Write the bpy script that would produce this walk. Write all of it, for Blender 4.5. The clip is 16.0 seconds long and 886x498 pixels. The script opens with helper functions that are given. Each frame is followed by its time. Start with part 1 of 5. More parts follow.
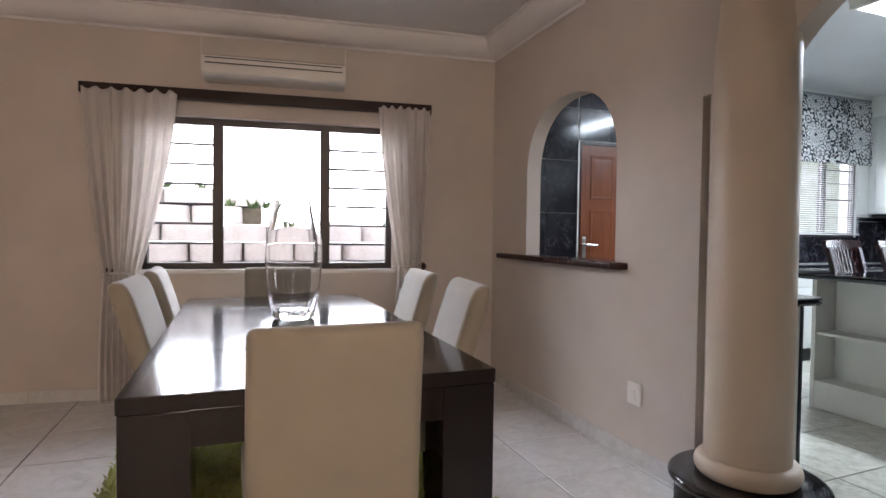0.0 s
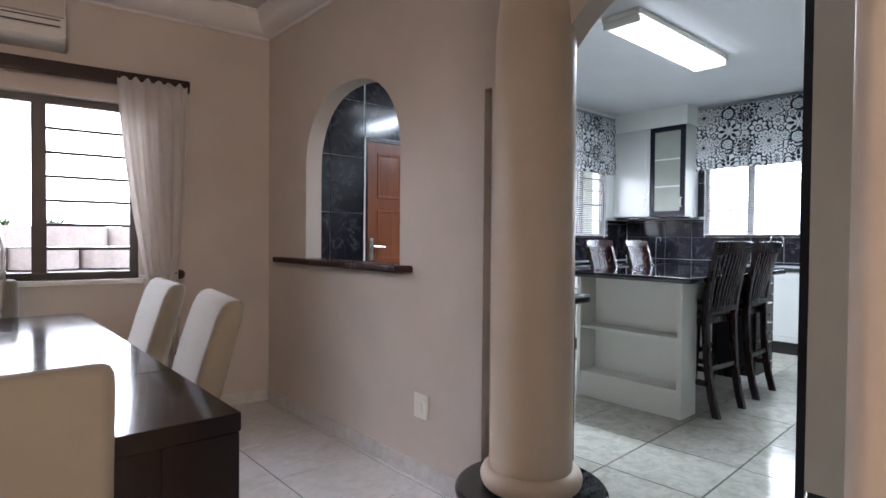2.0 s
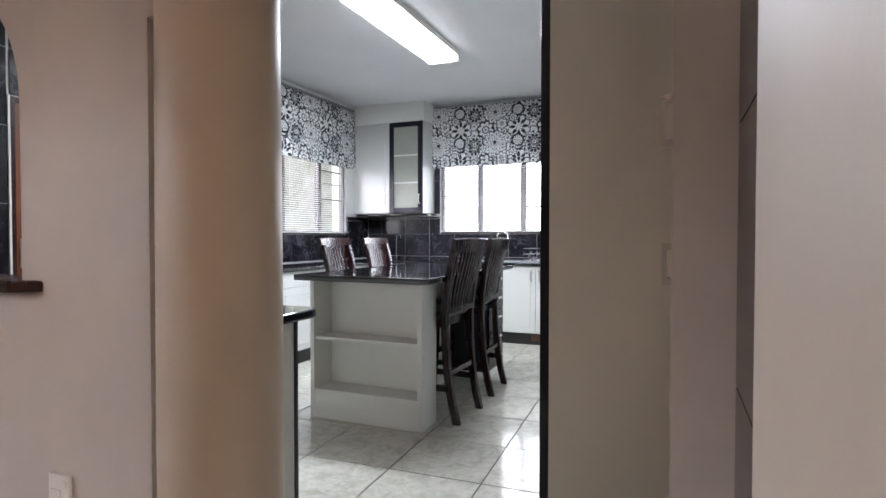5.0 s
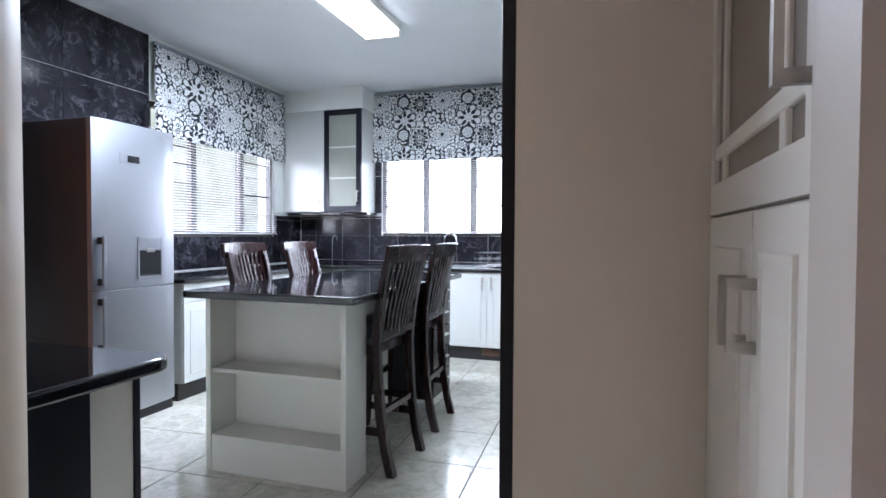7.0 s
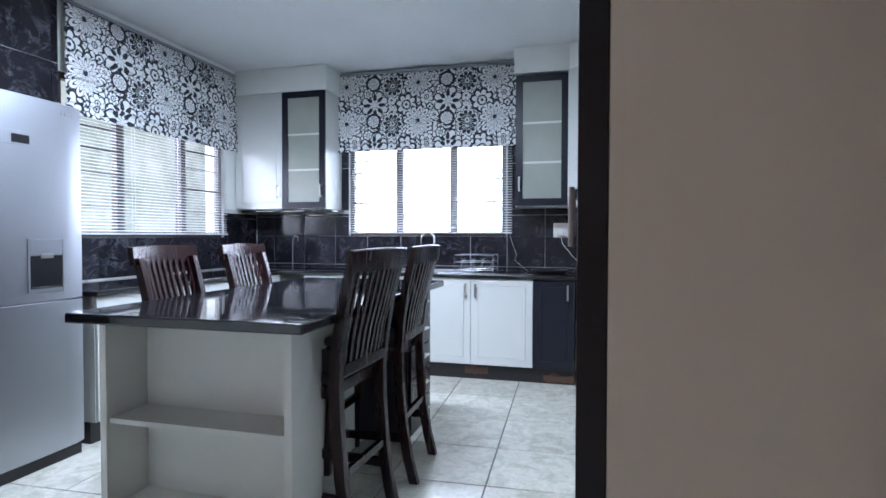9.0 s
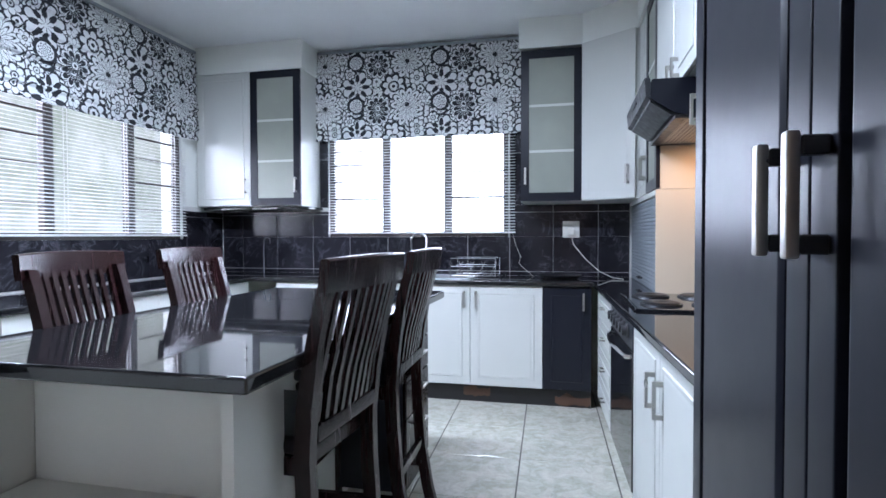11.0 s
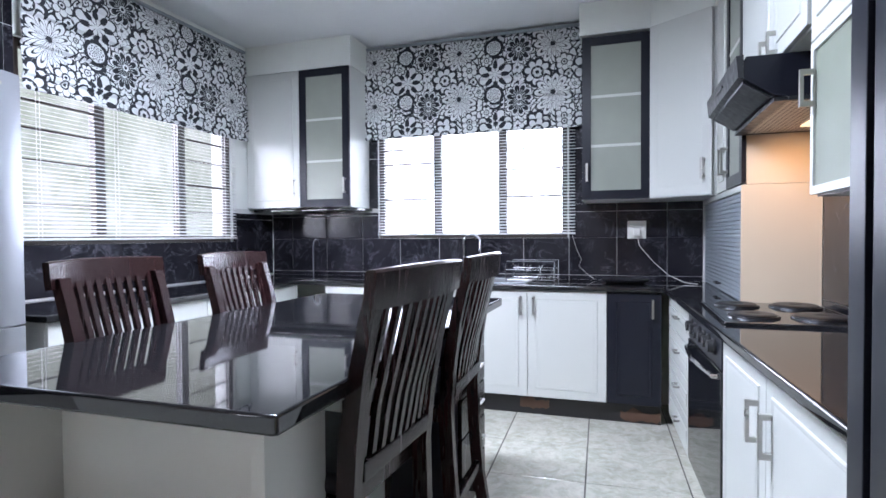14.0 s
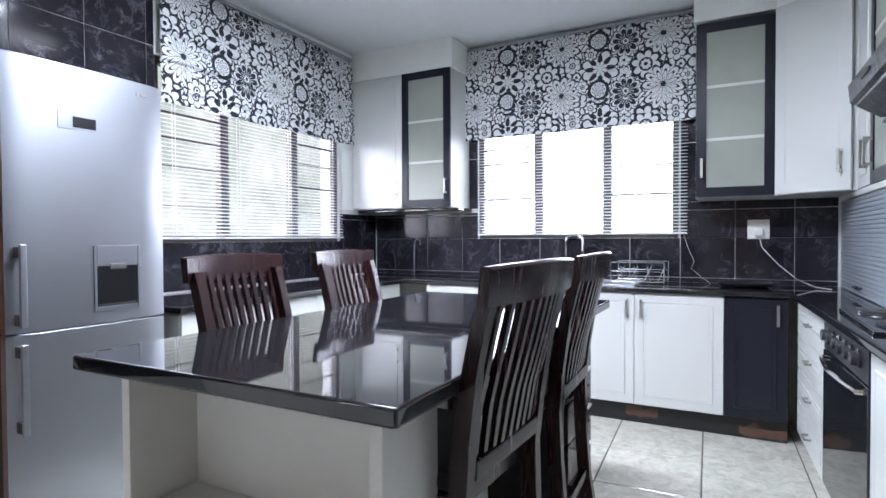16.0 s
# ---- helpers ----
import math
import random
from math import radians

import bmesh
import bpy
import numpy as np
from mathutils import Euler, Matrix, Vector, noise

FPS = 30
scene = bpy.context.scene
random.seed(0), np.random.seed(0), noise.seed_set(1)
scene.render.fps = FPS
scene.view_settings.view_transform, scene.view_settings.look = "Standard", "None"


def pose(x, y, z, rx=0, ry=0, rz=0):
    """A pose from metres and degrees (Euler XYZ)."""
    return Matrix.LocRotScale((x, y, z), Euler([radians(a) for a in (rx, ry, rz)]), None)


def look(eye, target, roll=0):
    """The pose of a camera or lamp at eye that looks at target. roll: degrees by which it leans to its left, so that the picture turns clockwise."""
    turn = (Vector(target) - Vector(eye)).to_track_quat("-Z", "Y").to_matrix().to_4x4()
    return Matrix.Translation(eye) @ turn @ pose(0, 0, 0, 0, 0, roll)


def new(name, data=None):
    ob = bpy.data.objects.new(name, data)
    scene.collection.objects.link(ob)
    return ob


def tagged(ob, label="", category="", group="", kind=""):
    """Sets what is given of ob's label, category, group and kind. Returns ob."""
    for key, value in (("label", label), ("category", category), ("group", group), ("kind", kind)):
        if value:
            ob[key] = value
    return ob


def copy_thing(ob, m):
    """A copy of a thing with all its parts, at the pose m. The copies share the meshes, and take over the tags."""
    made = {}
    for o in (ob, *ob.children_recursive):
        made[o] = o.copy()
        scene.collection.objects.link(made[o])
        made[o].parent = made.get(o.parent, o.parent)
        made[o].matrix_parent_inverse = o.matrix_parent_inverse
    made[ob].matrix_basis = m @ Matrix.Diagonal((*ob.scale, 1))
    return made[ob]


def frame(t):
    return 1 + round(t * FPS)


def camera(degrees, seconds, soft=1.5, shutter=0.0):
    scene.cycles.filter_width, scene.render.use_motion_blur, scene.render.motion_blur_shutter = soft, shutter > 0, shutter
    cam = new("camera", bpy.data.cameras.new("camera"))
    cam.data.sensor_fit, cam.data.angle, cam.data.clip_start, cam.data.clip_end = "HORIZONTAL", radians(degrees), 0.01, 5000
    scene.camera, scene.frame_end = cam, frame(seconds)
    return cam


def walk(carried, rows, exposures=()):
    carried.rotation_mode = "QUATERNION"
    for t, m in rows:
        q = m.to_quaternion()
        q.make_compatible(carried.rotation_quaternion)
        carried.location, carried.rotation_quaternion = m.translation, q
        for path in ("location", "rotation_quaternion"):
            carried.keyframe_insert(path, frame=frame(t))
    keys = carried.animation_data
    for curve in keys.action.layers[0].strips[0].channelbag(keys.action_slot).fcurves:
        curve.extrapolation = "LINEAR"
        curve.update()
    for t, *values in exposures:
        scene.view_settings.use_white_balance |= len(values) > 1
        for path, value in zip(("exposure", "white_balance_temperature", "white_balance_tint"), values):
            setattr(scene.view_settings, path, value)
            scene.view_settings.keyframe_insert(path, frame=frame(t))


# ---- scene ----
cam = camera(77.5, 16.0, 1.6)
PATH = [
    (0, (2.434, 1.277, 1.181), (3.132, 3.151, 1.127), 0.7),
    (0.5, (2.482, 1.36, 1.174), (3.351, 3.16, 1.121), 0.7),
    (1, (2.546, 1.446, 1.168), (3.568, 3.165, 1.124), 0.6),
    (1.5, (2.621, 1.501, 1.171), (3.794, 3.121, 1.13), 0.7),
    (2, (2.689, 1.547, 1.176), (4.014, 3.045, 1.137), 0.5),
    (2.5, (2.742, 1.601, 1.174), (4.225, 2.942, 1.14), 0.4),
    (3, (2.799, 1.644, 1.179), (4.428, 2.805, 1.145), 0.2),
    (3.5, (2.91, 1.703, 1.182), (4.629, 2.725, 1.145), 0.1),
    (4, (3.019, 1.729, 1.18), (4.79, 2.657, 1.148), -0.3),
    (4.5, (3.117, 1.764, 1.177), (4.93, 2.608, 1.14), -0.2),
    (7, (3.893, 1.977, 1.222), (5.798, 2.582, 1.173), 0.3),
    (7.5, (4.059, 2.038, 1.204), (5.977, 2.605, 1.162), 0.2),
    (8, (4.242, 2.079, 1.204), (6.164, 2.631, 1.163), 0.3),
    (8.5, (4.402, 2.15, 1.201), (6.327, 2.692, 1.158), 0.2),
    (9, (4.56, 2.226, 1.222), (6.493, 2.736, 1.173), 0.1),
    (11.5, (5.255, 2.509, 1.223), (7.205, 2.954, 1.174), -0.2),
    (12, (5.309, 2.523, 1.232), (7.258, 2.969, 1.178), -0.3),
    (12.5, (5.328, 2.537, 1.22), (7.274, 2.997, 1.174), -0.4),
    (13, (5.357, 2.555, 1.226), (7.294, 3.053, 1.177), -0.4),
    (13.5, (5.345, 2.554, 1.231), (7.268, 3.099, 1.185), -0.2),
    (14, (5.365, 2.563, 1.236), (7.266, 3.184, 1.188), -0.4),
    (14.5, (5.354, 2.576, 1.229), (7.229, 3.27, 1.186), -0.2),
    (15, (5.367, 2.589, 1.236), (7.204, 3.379, 1.187), -0.4),
    (15.5, (5.37, 2.58, 1.239), (7.165, 3.461, 1.189), -0.4),
    (16, (5.365, 2.608, 1.227), (7.132, 3.543, 1.185), -0.3),
]
walk(cam, [(t, look(eye, target, roll)) for t, eye, target, roll in PATH],
     exposures=[(0, 0.58, 6150, 15), (2.5, 0.54, 6000, 17), (3.5, 0.42, 6000, 19), (4.5, 0.53, 6500, 20), (7, 0.88, 5900, 19), (9, 0.58, 5600, 18), (12, 0.62, 5750, 20), (16, 0.82, 6050, 22)])

# ---- world, sun, large lights ----
world = bpy.data.worlds.new("overcast_sky")
scene.world = world
world.use_nodes = True
wn = world.node_tree.nodes
sky = wn.new("ShaderNodeTexSky")
sky.sky_type = 'NISHITA'
sky.sun_disc = False
sky.sun_elevation = radians(57)
sky.sun_rotation = radians(192)
sky.air_density, sky.dust_density = 1.0, 3.0
world.node_tree.links.new(sky.outputs[0], wn["Background"].inputs[0])
wn["Background"].inputs[1].default_value = 0.15


def lamp(name, kind, m, energy, color, size=(1, 1), angle=0.0):
    data = bpy.data.lights.new(name, kind)
    data.energy, data.color = energy, color
    if kind == 'AREA':
        data.shape, data.size, data.size_y = 'RECTANGLE', size[0], size[1]
    if kind == 'POINT':
        data.shadow_soft_size = size[0]
    if kind == 'SPOT':
        data.shadow_soft_size, data.spot_size, data.spot_blend = size[0], angle, 0.7
    if kind == 'SUN':
        data.angle = angle
    ob = new(name, data)
    ob.matrix_world = m
    return ob


lamp("sun", 'SUN', look((-3, -8, 22.5), (0, 6, 0)), 1.5, (1, 0.96, 0.9), angle=radians(12))
# daylight just outside the two kitchen windows
lamp("daylight_sink_window", 'AREA', look((9.92, 3.66, 1.7), (5, 3.66, 1.2)), 26, (0.80, 0.90, 1.0), (1.7, 1.1))
lamp("daylight_side_window", 'AREA', look((8.3, 8.2, 5.2), (8.2, 5.6, 1.6)), 8, (0.80, 0.90, 1.0), (3.0, 2.0))
# daylight outside the dining window, above the retaining wall
lamp("daylight_dining_window", 'AREA', look((2.6, 11.6, 5.2), (2.7, 5.0, 1.0)), 1000, (0.84, 0.88, 1.0), (9.0, 5.0))
# tube light of the kitchen, ceiling lamp of the living side, cooker hood bulb
lamp("kitchen_tube_light", 'AREA', look((7.06, 3.72, 2.70), (7.06, 3.72, 0)), 88, (0.82, 0.93, 1.0), (0.26, 1.45))
lamp("living_ceiling_bulb", 'POINT', pose(2.1, -0.6, 2.35), 97, (1.0, 0.785, 0.61), (0.12,))
lamp("hood_bulb", 'SPOT', look((7.95, 1.81, 1.665), (8.22, 1.80, 1.25)), 3.8, (1.0, 0.57, 0.25), (0.03,), radians(135))


# ---- materials ----
class Nodes:
    def __init__(self, name):
        self.mat = bpy.data.materials.new(name)
        self.mat.use_nodes = True
        self.t = self.mat.node_tree
        self.bsdf = self.t.nodes["Principled BSDF"]

    def add(self, kind, **inputs):
        n = self.t.nodes.new(kind)
        for key, v in inputs.items():
            n.inputs[key.replace("_", " ")].default_value = v
        return n

    def link(self, a, b):
        self.t.links.new(a, b)

    def coords(self, scale=1.0):
        c = self.t.nodes.new("ShaderNodeTexCoord")
        m = self.t.nodes.new("ShaderNodeMapping")
        m.inputs["Scale"].default_value = (scale, scale, scale) if isinstance(scale, (int, float)) else scale
        self.link(c.outputs["Object"], m.inputs["Vector"])
        return m.outputs["Vector"]

    def noise(self, vec, scale, detail=4, rough=0.55, distort=0.0):
        n = self.add("ShaderNodeTexNoise", Scale=scale, Detail=detail, Roughness=rough, Distortion=distort)
        self.link(vec, n.inputs["Vector"])
        return n.outputs["Fac"]

    def ramp(self, fac, stops):
        r = self.t.nodes.new("ShaderNodeValToRGB")
        e = r.color_ramp.elements
        while len(e) < len(stops):
            e.new(0.5)
        for i, (p, c) in enumerate(stops):
            e[i].position, e[i].color = p, (*c, 1) if len(c) == 3 else c
        self.link(fac, r.inputs["Fac"])
        return r.outputs["Color"]

    def mix(self, fac, a, b, mode='MIX'):
        m = self.t.nodes.new("ShaderNodeMix")
        m.data_type, m.blend_type = 'RGBA', mode
        for sock, v in ((m.inputs[0], fac), (m.inputs[6], a), (m.inputs[7], b)):
            if isinstance(v, (int, float)):
                sock.default_value = v
            elif isinstance(v, tuple):
                sock.default_value = (*v, 1)
            else:
                self.link(v, sock)
        return m.outputs[2]

    def math(self, op, a, b=0.0, c=0.0):
        m = self.t.nodes.new("ShaderNodeMath")
        m.operation = op
        for sock, v in zip(m.inputs, (a, b, c)):
            if isinstance(v, (int, float)):
                sock.default_value = v
            else:
                self.link(v, sock)
        return m.outputs[0]

    def bump(self, height, strength=0.2, dist=0.005):
        b = self.add("ShaderNodeBump", Strength=strength, Distance=dist)
        self.link(height, b.inputs["Height"])
        self.link(b.outputs["Normal"], self.bsdf.inputs["Normal"])

    def done(self, color=None, rough=None, metal=None):
        for key, v in (("Base Color", color), ("Roughness", rough), ("Metallic", metal)):
            if v is None:
                continue
            if isinstance(v, (int, float)):
                self.bsdf.inputs[key].default_value = v
            elif isinstance(v, tuple):
                self.bsdf.inputs[key].default_value = (*v, 1)
            else:
                self.link(v, self.bsdf.inputs[key])
        return self.mat


def paint(name, col, rough=0.6, vary=0.08, fine=90, bump=0.12):
    n = Nodes(name)
    v = n.coords()
    big = n.noise(v, 1.7, 3)
    dark = tuple(c * (1 - vary) for c in col)
    lite = tuple(min(1, c * (1 + vary * 0.6)) for c in col)
    base = n.ramp(big, [(0.3, dark), (0.7, lite)])
    small = n.noise(v, fine, 3)
    n.bump(small, bump, 0.003)
    r = n.ramp(n.noise(v, 6, 3), [(0.3, (rough * 0.94,) * 3), (0.7, (rough * 1.06,) * 3)])
    return n.done(base, r)


M = {}
M["wall"] = paint("beige_wall_paint", (0.60, 0.535, 0.475), 0.5)
M["column"] = paint("satin_cream_column_paint", (0.60, 0.50, 0.385), 0.48, 0.05)
M["nib"] = paint("cream_wall_end_paint", (0.60, 0.51, 0.42), 0.52, 0.05)
M["ceiling"] = paint("white_ceiling_paint", (0.78, 0.76, 0.75), 0.8, 0.03)
M["kceil"] = paint("kitchen_ceiling_paint", (0.80, 0.82, 0.83), 0.7, 0.03)
M["kwall"] = paint("kitchen_white_paint", (0.80, 0.82, 0.78), 0.5, 0.04)
M["panel"] = paint("cream_melamine_panel", (0.72, 0.66, 0.57), 0.45, 0.03, 160, 0.03)
M["pantry"] = paint("off_white_pantry_door", (0.80, 0.76, 0.69), 0.38, 0.03, 60, 0.03)
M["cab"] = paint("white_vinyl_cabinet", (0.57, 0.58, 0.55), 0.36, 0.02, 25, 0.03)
M["island"] = paint("white_melamine_board", (0.74, 0.74, 0.69), 0.4, 0.05, 120, 0.03)
M["blackcab"] = paint("black_vinyl_cabinet", (0.010, 0.011, 0.018), 0.34, 0.05, 30, 0.03)
M["blackcab"].node_tree.nodes["Principled BSDF"].inputs["Specular IOR Level"].default_value = 0.3
M["ac"] = paint("white_appliance_plastic", (0.74, 0.71, 0.66), 0.4, 0.03)
M["acpanel"] = paint("beige_appliance_panel", (0.54, 0.49, 0.43), 0.45, 0.04)
M["plastic"] = paint("white_switch_plastic", (0.78, 0.76, 0.70), 0.35, 0.03)
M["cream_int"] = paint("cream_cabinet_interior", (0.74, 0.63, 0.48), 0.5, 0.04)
M["rubber"] = paint("black_plastic", (0.015, 0.015, 0.017), 0.4, 0.1)
M["frame"] = paint("bronze_window_frame", (0.055, 0.042, 0.036), 0.4, 0.15)
M["kick"] = paint("black_kickboard", (0.014, 0.013, 0.014), 0.35, 0.2)
M["wornkick"] = paint("swollen_brown_chipboard", (0.12, 0.06, 0.035), 0.6, 0.5, 40)
M["grout"] = paint("grey_floor_grout", (0.10, 0.09, 0.08), 0.8, 0.2)
M["wgrout"] = paint("pale_wall_grout", (0.62, 0.62, 0.60), 0.7, 0.08)


def metal(name, col, rough, brush=None):
    n = Nodes(name)
    v = n.coords(brush or 1.0)
    f = n.noise(v, 30 if brush is None else 8, 4)
    r = n.ramp(f, [(0.3, (rough * 0.8,) * 3), (0.7, (rough * 1.25,) * 3)])
    c = n.ramp(f, [(0.3, tuple(x * 0.93 for x in col)), (0.7, col)])
    return n.done(c, r, 1.0)


M["steel"] = metal("brushed_silver_steel", (0.43, 0.445, 0.475), 0.36, (1, 1, 60))
M["chrome"] = metal("chrome", (0.75, 0.75, 0.77), 0.1)
M["nickel"] = metal("satin_nickel", (0.50, 0.49, 0.46), 0.32)
M["hoodsteel"] = metal("dark_hood_steel", (0.07, 0.072, 0.078), 0.38)


def glass(name, rough=0.0, col=(1, 1, 1), ior=1.45):
    n = Nodes(name)
    n.bsdf.inputs["Transmission Weight"].default_value = 1.0
    n.bsdf.inputs["IOR"].default_value = ior
    return n.done(col, rough)


M["glass"] = glass("clear_vase_glass")
M["pane"] = glass("window_glass", 0.0, (0.96, 0.98, 0.97), 1.02)
n = Nodes("frosted_cabinet_glass")
M["frost"] = n.done(n.ramp(n.noise(n.coords(), 2.0), [(0.3, (0.27, 0.285, 0.245)), (0.7, (0.33, 0.345, 0.30))]), 0.48)
M["frost"].node_tree.nodes["Principled BSDF"].inputs["Specular IOR Level"].default_value = 0.25
# frosted glass in a darker grey-green, the near cabinet's shade put into its colour
M["shadedglass"] = paint("shaded_frosted_glass", (0.20, 0.22, 0.175), 0.5, 0.1, 20, 0.02)
M["dullglass"] = paint("dull_brownish_glass", (0.24, 0.20, 0.155), 0.3, 0.1, 20, 0.02)


def granite():
    n = Nodes("polished_black_granite")
    v = n.coords()
    f = n.noise(v, 160, 3, 0.7)
    c = n.ramp(f, [(0.45, (0.008, 0.008, 0.009)), (0.62, (0.016, 0.016, 0.018)), (0.75, (0.05, 0.05, 0.05))])
    r = n.ramp(n.noise(v, 5, 3), [(0.3, (0.025,) * 3), (0.7, (0.05,) * 3)])
    n.bsdf.inputs["Specular IOR Level"].default_value = 0.75
    return n.done(c, r)


M["granite"] = granite()


def black_tile():
    n = Nodes("black_marble_wall_tile")
    info = n.t.nodes.new("ShaderNodeObjectInfo")
    c = n.t.nodes.new("ShaderNodeTexCoord")
    off = n.add("ShaderNodeVectorMath")
    off.operation = 'ADD'
    mul = n.math('MULTIPLY', info.outputs["Random"], 40.0)
    comb = n.add("ShaderNodeCombineXYZ")
    for k in range(3):
        n.link(mul, comb.inputs[k])
    n.link(c.outputs["Object"], off.inputs[0])
    n.link(comb.outputs[0], off.inputs[1])
    v = off.outputs[0]
    warp = n.noise(v, 7, 5, 0.6, 0.6)
    vein = n.math('ABSOLUTE', n.math('SUBTRACT', n.noise(v, 4.5, 7, 0.66, 1.2), 0.5))
    veinc = n.ramp(vein, [(0.0, (1, 1, 1)), (0.018, (0.25, 0.25, 0.25)), (0.05, (0, 0, 0))])
    veinf = n.mix(1.0, veinc, n.ramp(warp, [(0.42, (0, 0, 0)), (0.68, (1, 1, 1))]), 'MULTIPLY')
    base = n.ramp(n.noise(v, 3, 4), [(0.35, (0.009, 0.009, 0.012)), (0.75, (0.026, 0.024, 0.030))])
    col = n.mix(veinf, base, (0.11, 0.11, 0.13))
    n.bsdf.inputs["Specular IOR Level"].default_value = 0.32
    return n.done(col, 0.12)


M["btile"] = black_tile()


def floor_tile(name, lift, tint):
    n = Nodes(name)
    info = n.t.nodes.new("ShaderNodeObjectInfo")
    c = n.t.nodes.new("ShaderNodeTexCoord")
    off = n.add("ShaderNodeVectorMath")
    off.operation = 'ADD'
    mul = n.math('MULTIPLY', info.outputs["Random"], 60.0)
    comb = n.add("ShaderNodeCombineXYZ")
    for k in range(3):
        n.link(mul, comb.inputs[k])
    n.link(c.outputs["Object"], off.inputs[0])
    n.link(comb.outputs[0], off.inputs[1])
    v = off.outputs[0]
    a = n.noise(v, 6.5, 5, 0.62, 1.3)
    base = n.ramp(a, [(0.30, (0.37, 0.365, 0.27)), (0.44, (0.47, 0.465, 0.37)), (0.56, (0.60, 0.585, 0.49)), (0.68, (0.55, 0.525, 0.435)), (0.82, (0.42, 0.41, 0.315))])
    b = n.noise(v, 22, 4, 0.6, 0.8)
    col = n.mix(0.35, base, n.ramp(b, [(0.35, (0.40, 0.37, 0.33)), (0.65, (0.66, 0.65, 0.61))]))
    col = n.mix(lift, col, tint)
    r = n.ramp(n.noise(v, 9, 3), [(0.3, (0.09,) * 3), (0.7, (0.18,) * 3)])
    n.bump(n.noise(v, 3, 2), 0.05, 0.004)
    n.bsdf.inputs["Specular IOR Level"].default_value = 0.65
    return n.done(col, r)


M["ftile"] = floor_tile("marbled_beige_floor_tile", 0.0, (0.5, 0.5, 0.45))
# dining copy of the tile: bluish window daylight is mixed into its colour
M["dtile"] = floor_tile("marbled_daylit_floor_tile", 0.42, (0.78, 0.78, 0.84))


def wood(name, dark, lite, rough, scale=(2, 2, 2), stretch=18, gloss=0.24, relief=0.04):
    n = Nodes(name)
    v = n.coords(scale)
    m = n.t.nodes.new("ShaderNodeMapping")
    m.inputs["Scale"].default_value = (stretch, stretch, 1.5)
    n.link(v, m.inputs["Vector"])
    f = n.noise(m.outputs[0], 1.6, 6, 0.62, 0.7)
    big = n.noise(v, 0.8, 3)
    c = n.mix(0.35, n.ramp(f, [(0.3, dark), (0.7, lite)]), n.ramp(big, [(0.3, dark), (0.75, lite)]))
    r = n.ramp(f, [(0.3, (rough * 0.85,) * 3), (0.7, (rough * 1.2,) * 3)])
    n.bump(f, relief, 0.001)
    n.bsdf.inputs["Specular IOR Level"].default_value = gloss
    return n.done(c, r)


M["tablewood"] = wood("dark_stained_table_wood", (0.004, 0.0025, 0.0025), (0.010, 0.005, 0.005), 0.12, (1, 1, 1), gloss=0.38)
M["stoolwood"] = wood("dark_mahogany_stool_wood", (0.017, 0.0075, 0.0085), (0.026, 0.010, 0.0095), 0.24, (2, 2, 2), gloss=0.45, relief=0.008)
M["doorwood"] = wood("red_brown_door_wood", (0.13, 0.036, 0.016), (0.26, 0.085, 0.035), 0.35, (1, 1, 1))
M["sillwood"] = wood("dark_sill_wood", (0.020, 0.008, 0.008), (0.05, 0.02, 0.017), 0.25)
M["polewood"] = wood("dark_pelmet_wood", (0.018, 0.010, 0.009), (0.040, 0.020, 0.016), 0.4)


def cloth(name, col, weave=420, rough=0.9, through_light=0.0, vary=0.08):
    n = Nodes(name)
    v = n.coords()
    f = n.noise(v, weave, 2)
    c = n.ramp(n.noise(v, 5, 4), [(0.3, tuple(x * (1 - vary) for x in col)), (0.7, col)])
    n.bump(f, 0.25, 0.002)
    n.bsdf.inputs["Sheen Weight"].default_value = 0.2
    m = n.done(c, rough)
    if through_light:
        tr = n.add("ShaderNodeBsdfTranslucent")
        n.link(c, tr.inputs["Color"])
        mx = n.add("ShaderNodeMixShader", Fac=through_light)
        out = n.t.nodes["Material Output"]
        n.link(n.bsdf.outputs[0], mx.inputs[1])
        n.link(tr.outputs[0], mx.inputs[2])
        n.link(mx.outputs[0], out.inputs["Surface"])
    return m


M["suede"] = cloth("cream_suede_upholstery", (0.265, 0.235, 0.185))
M["sheer"] = cloth("white_sheer_curtain", (0.82, 0.78, 0.74), 300, 0.9, 0.42)
M["slat"] = cloth("white_blind_slat", (0.80, 0.80, 0.79), 50, 0.4, 0.22, 0.02)
M["leather"] = paint("black_leather_pad", (0.014, 0.014, 0.02), 0.3, 0.1, 200, 0.2)
M["rug"] = cloth("lime_green_shag", (0.27, 0.29, 0.03), 200, 1.0, 0.0, 0.5)


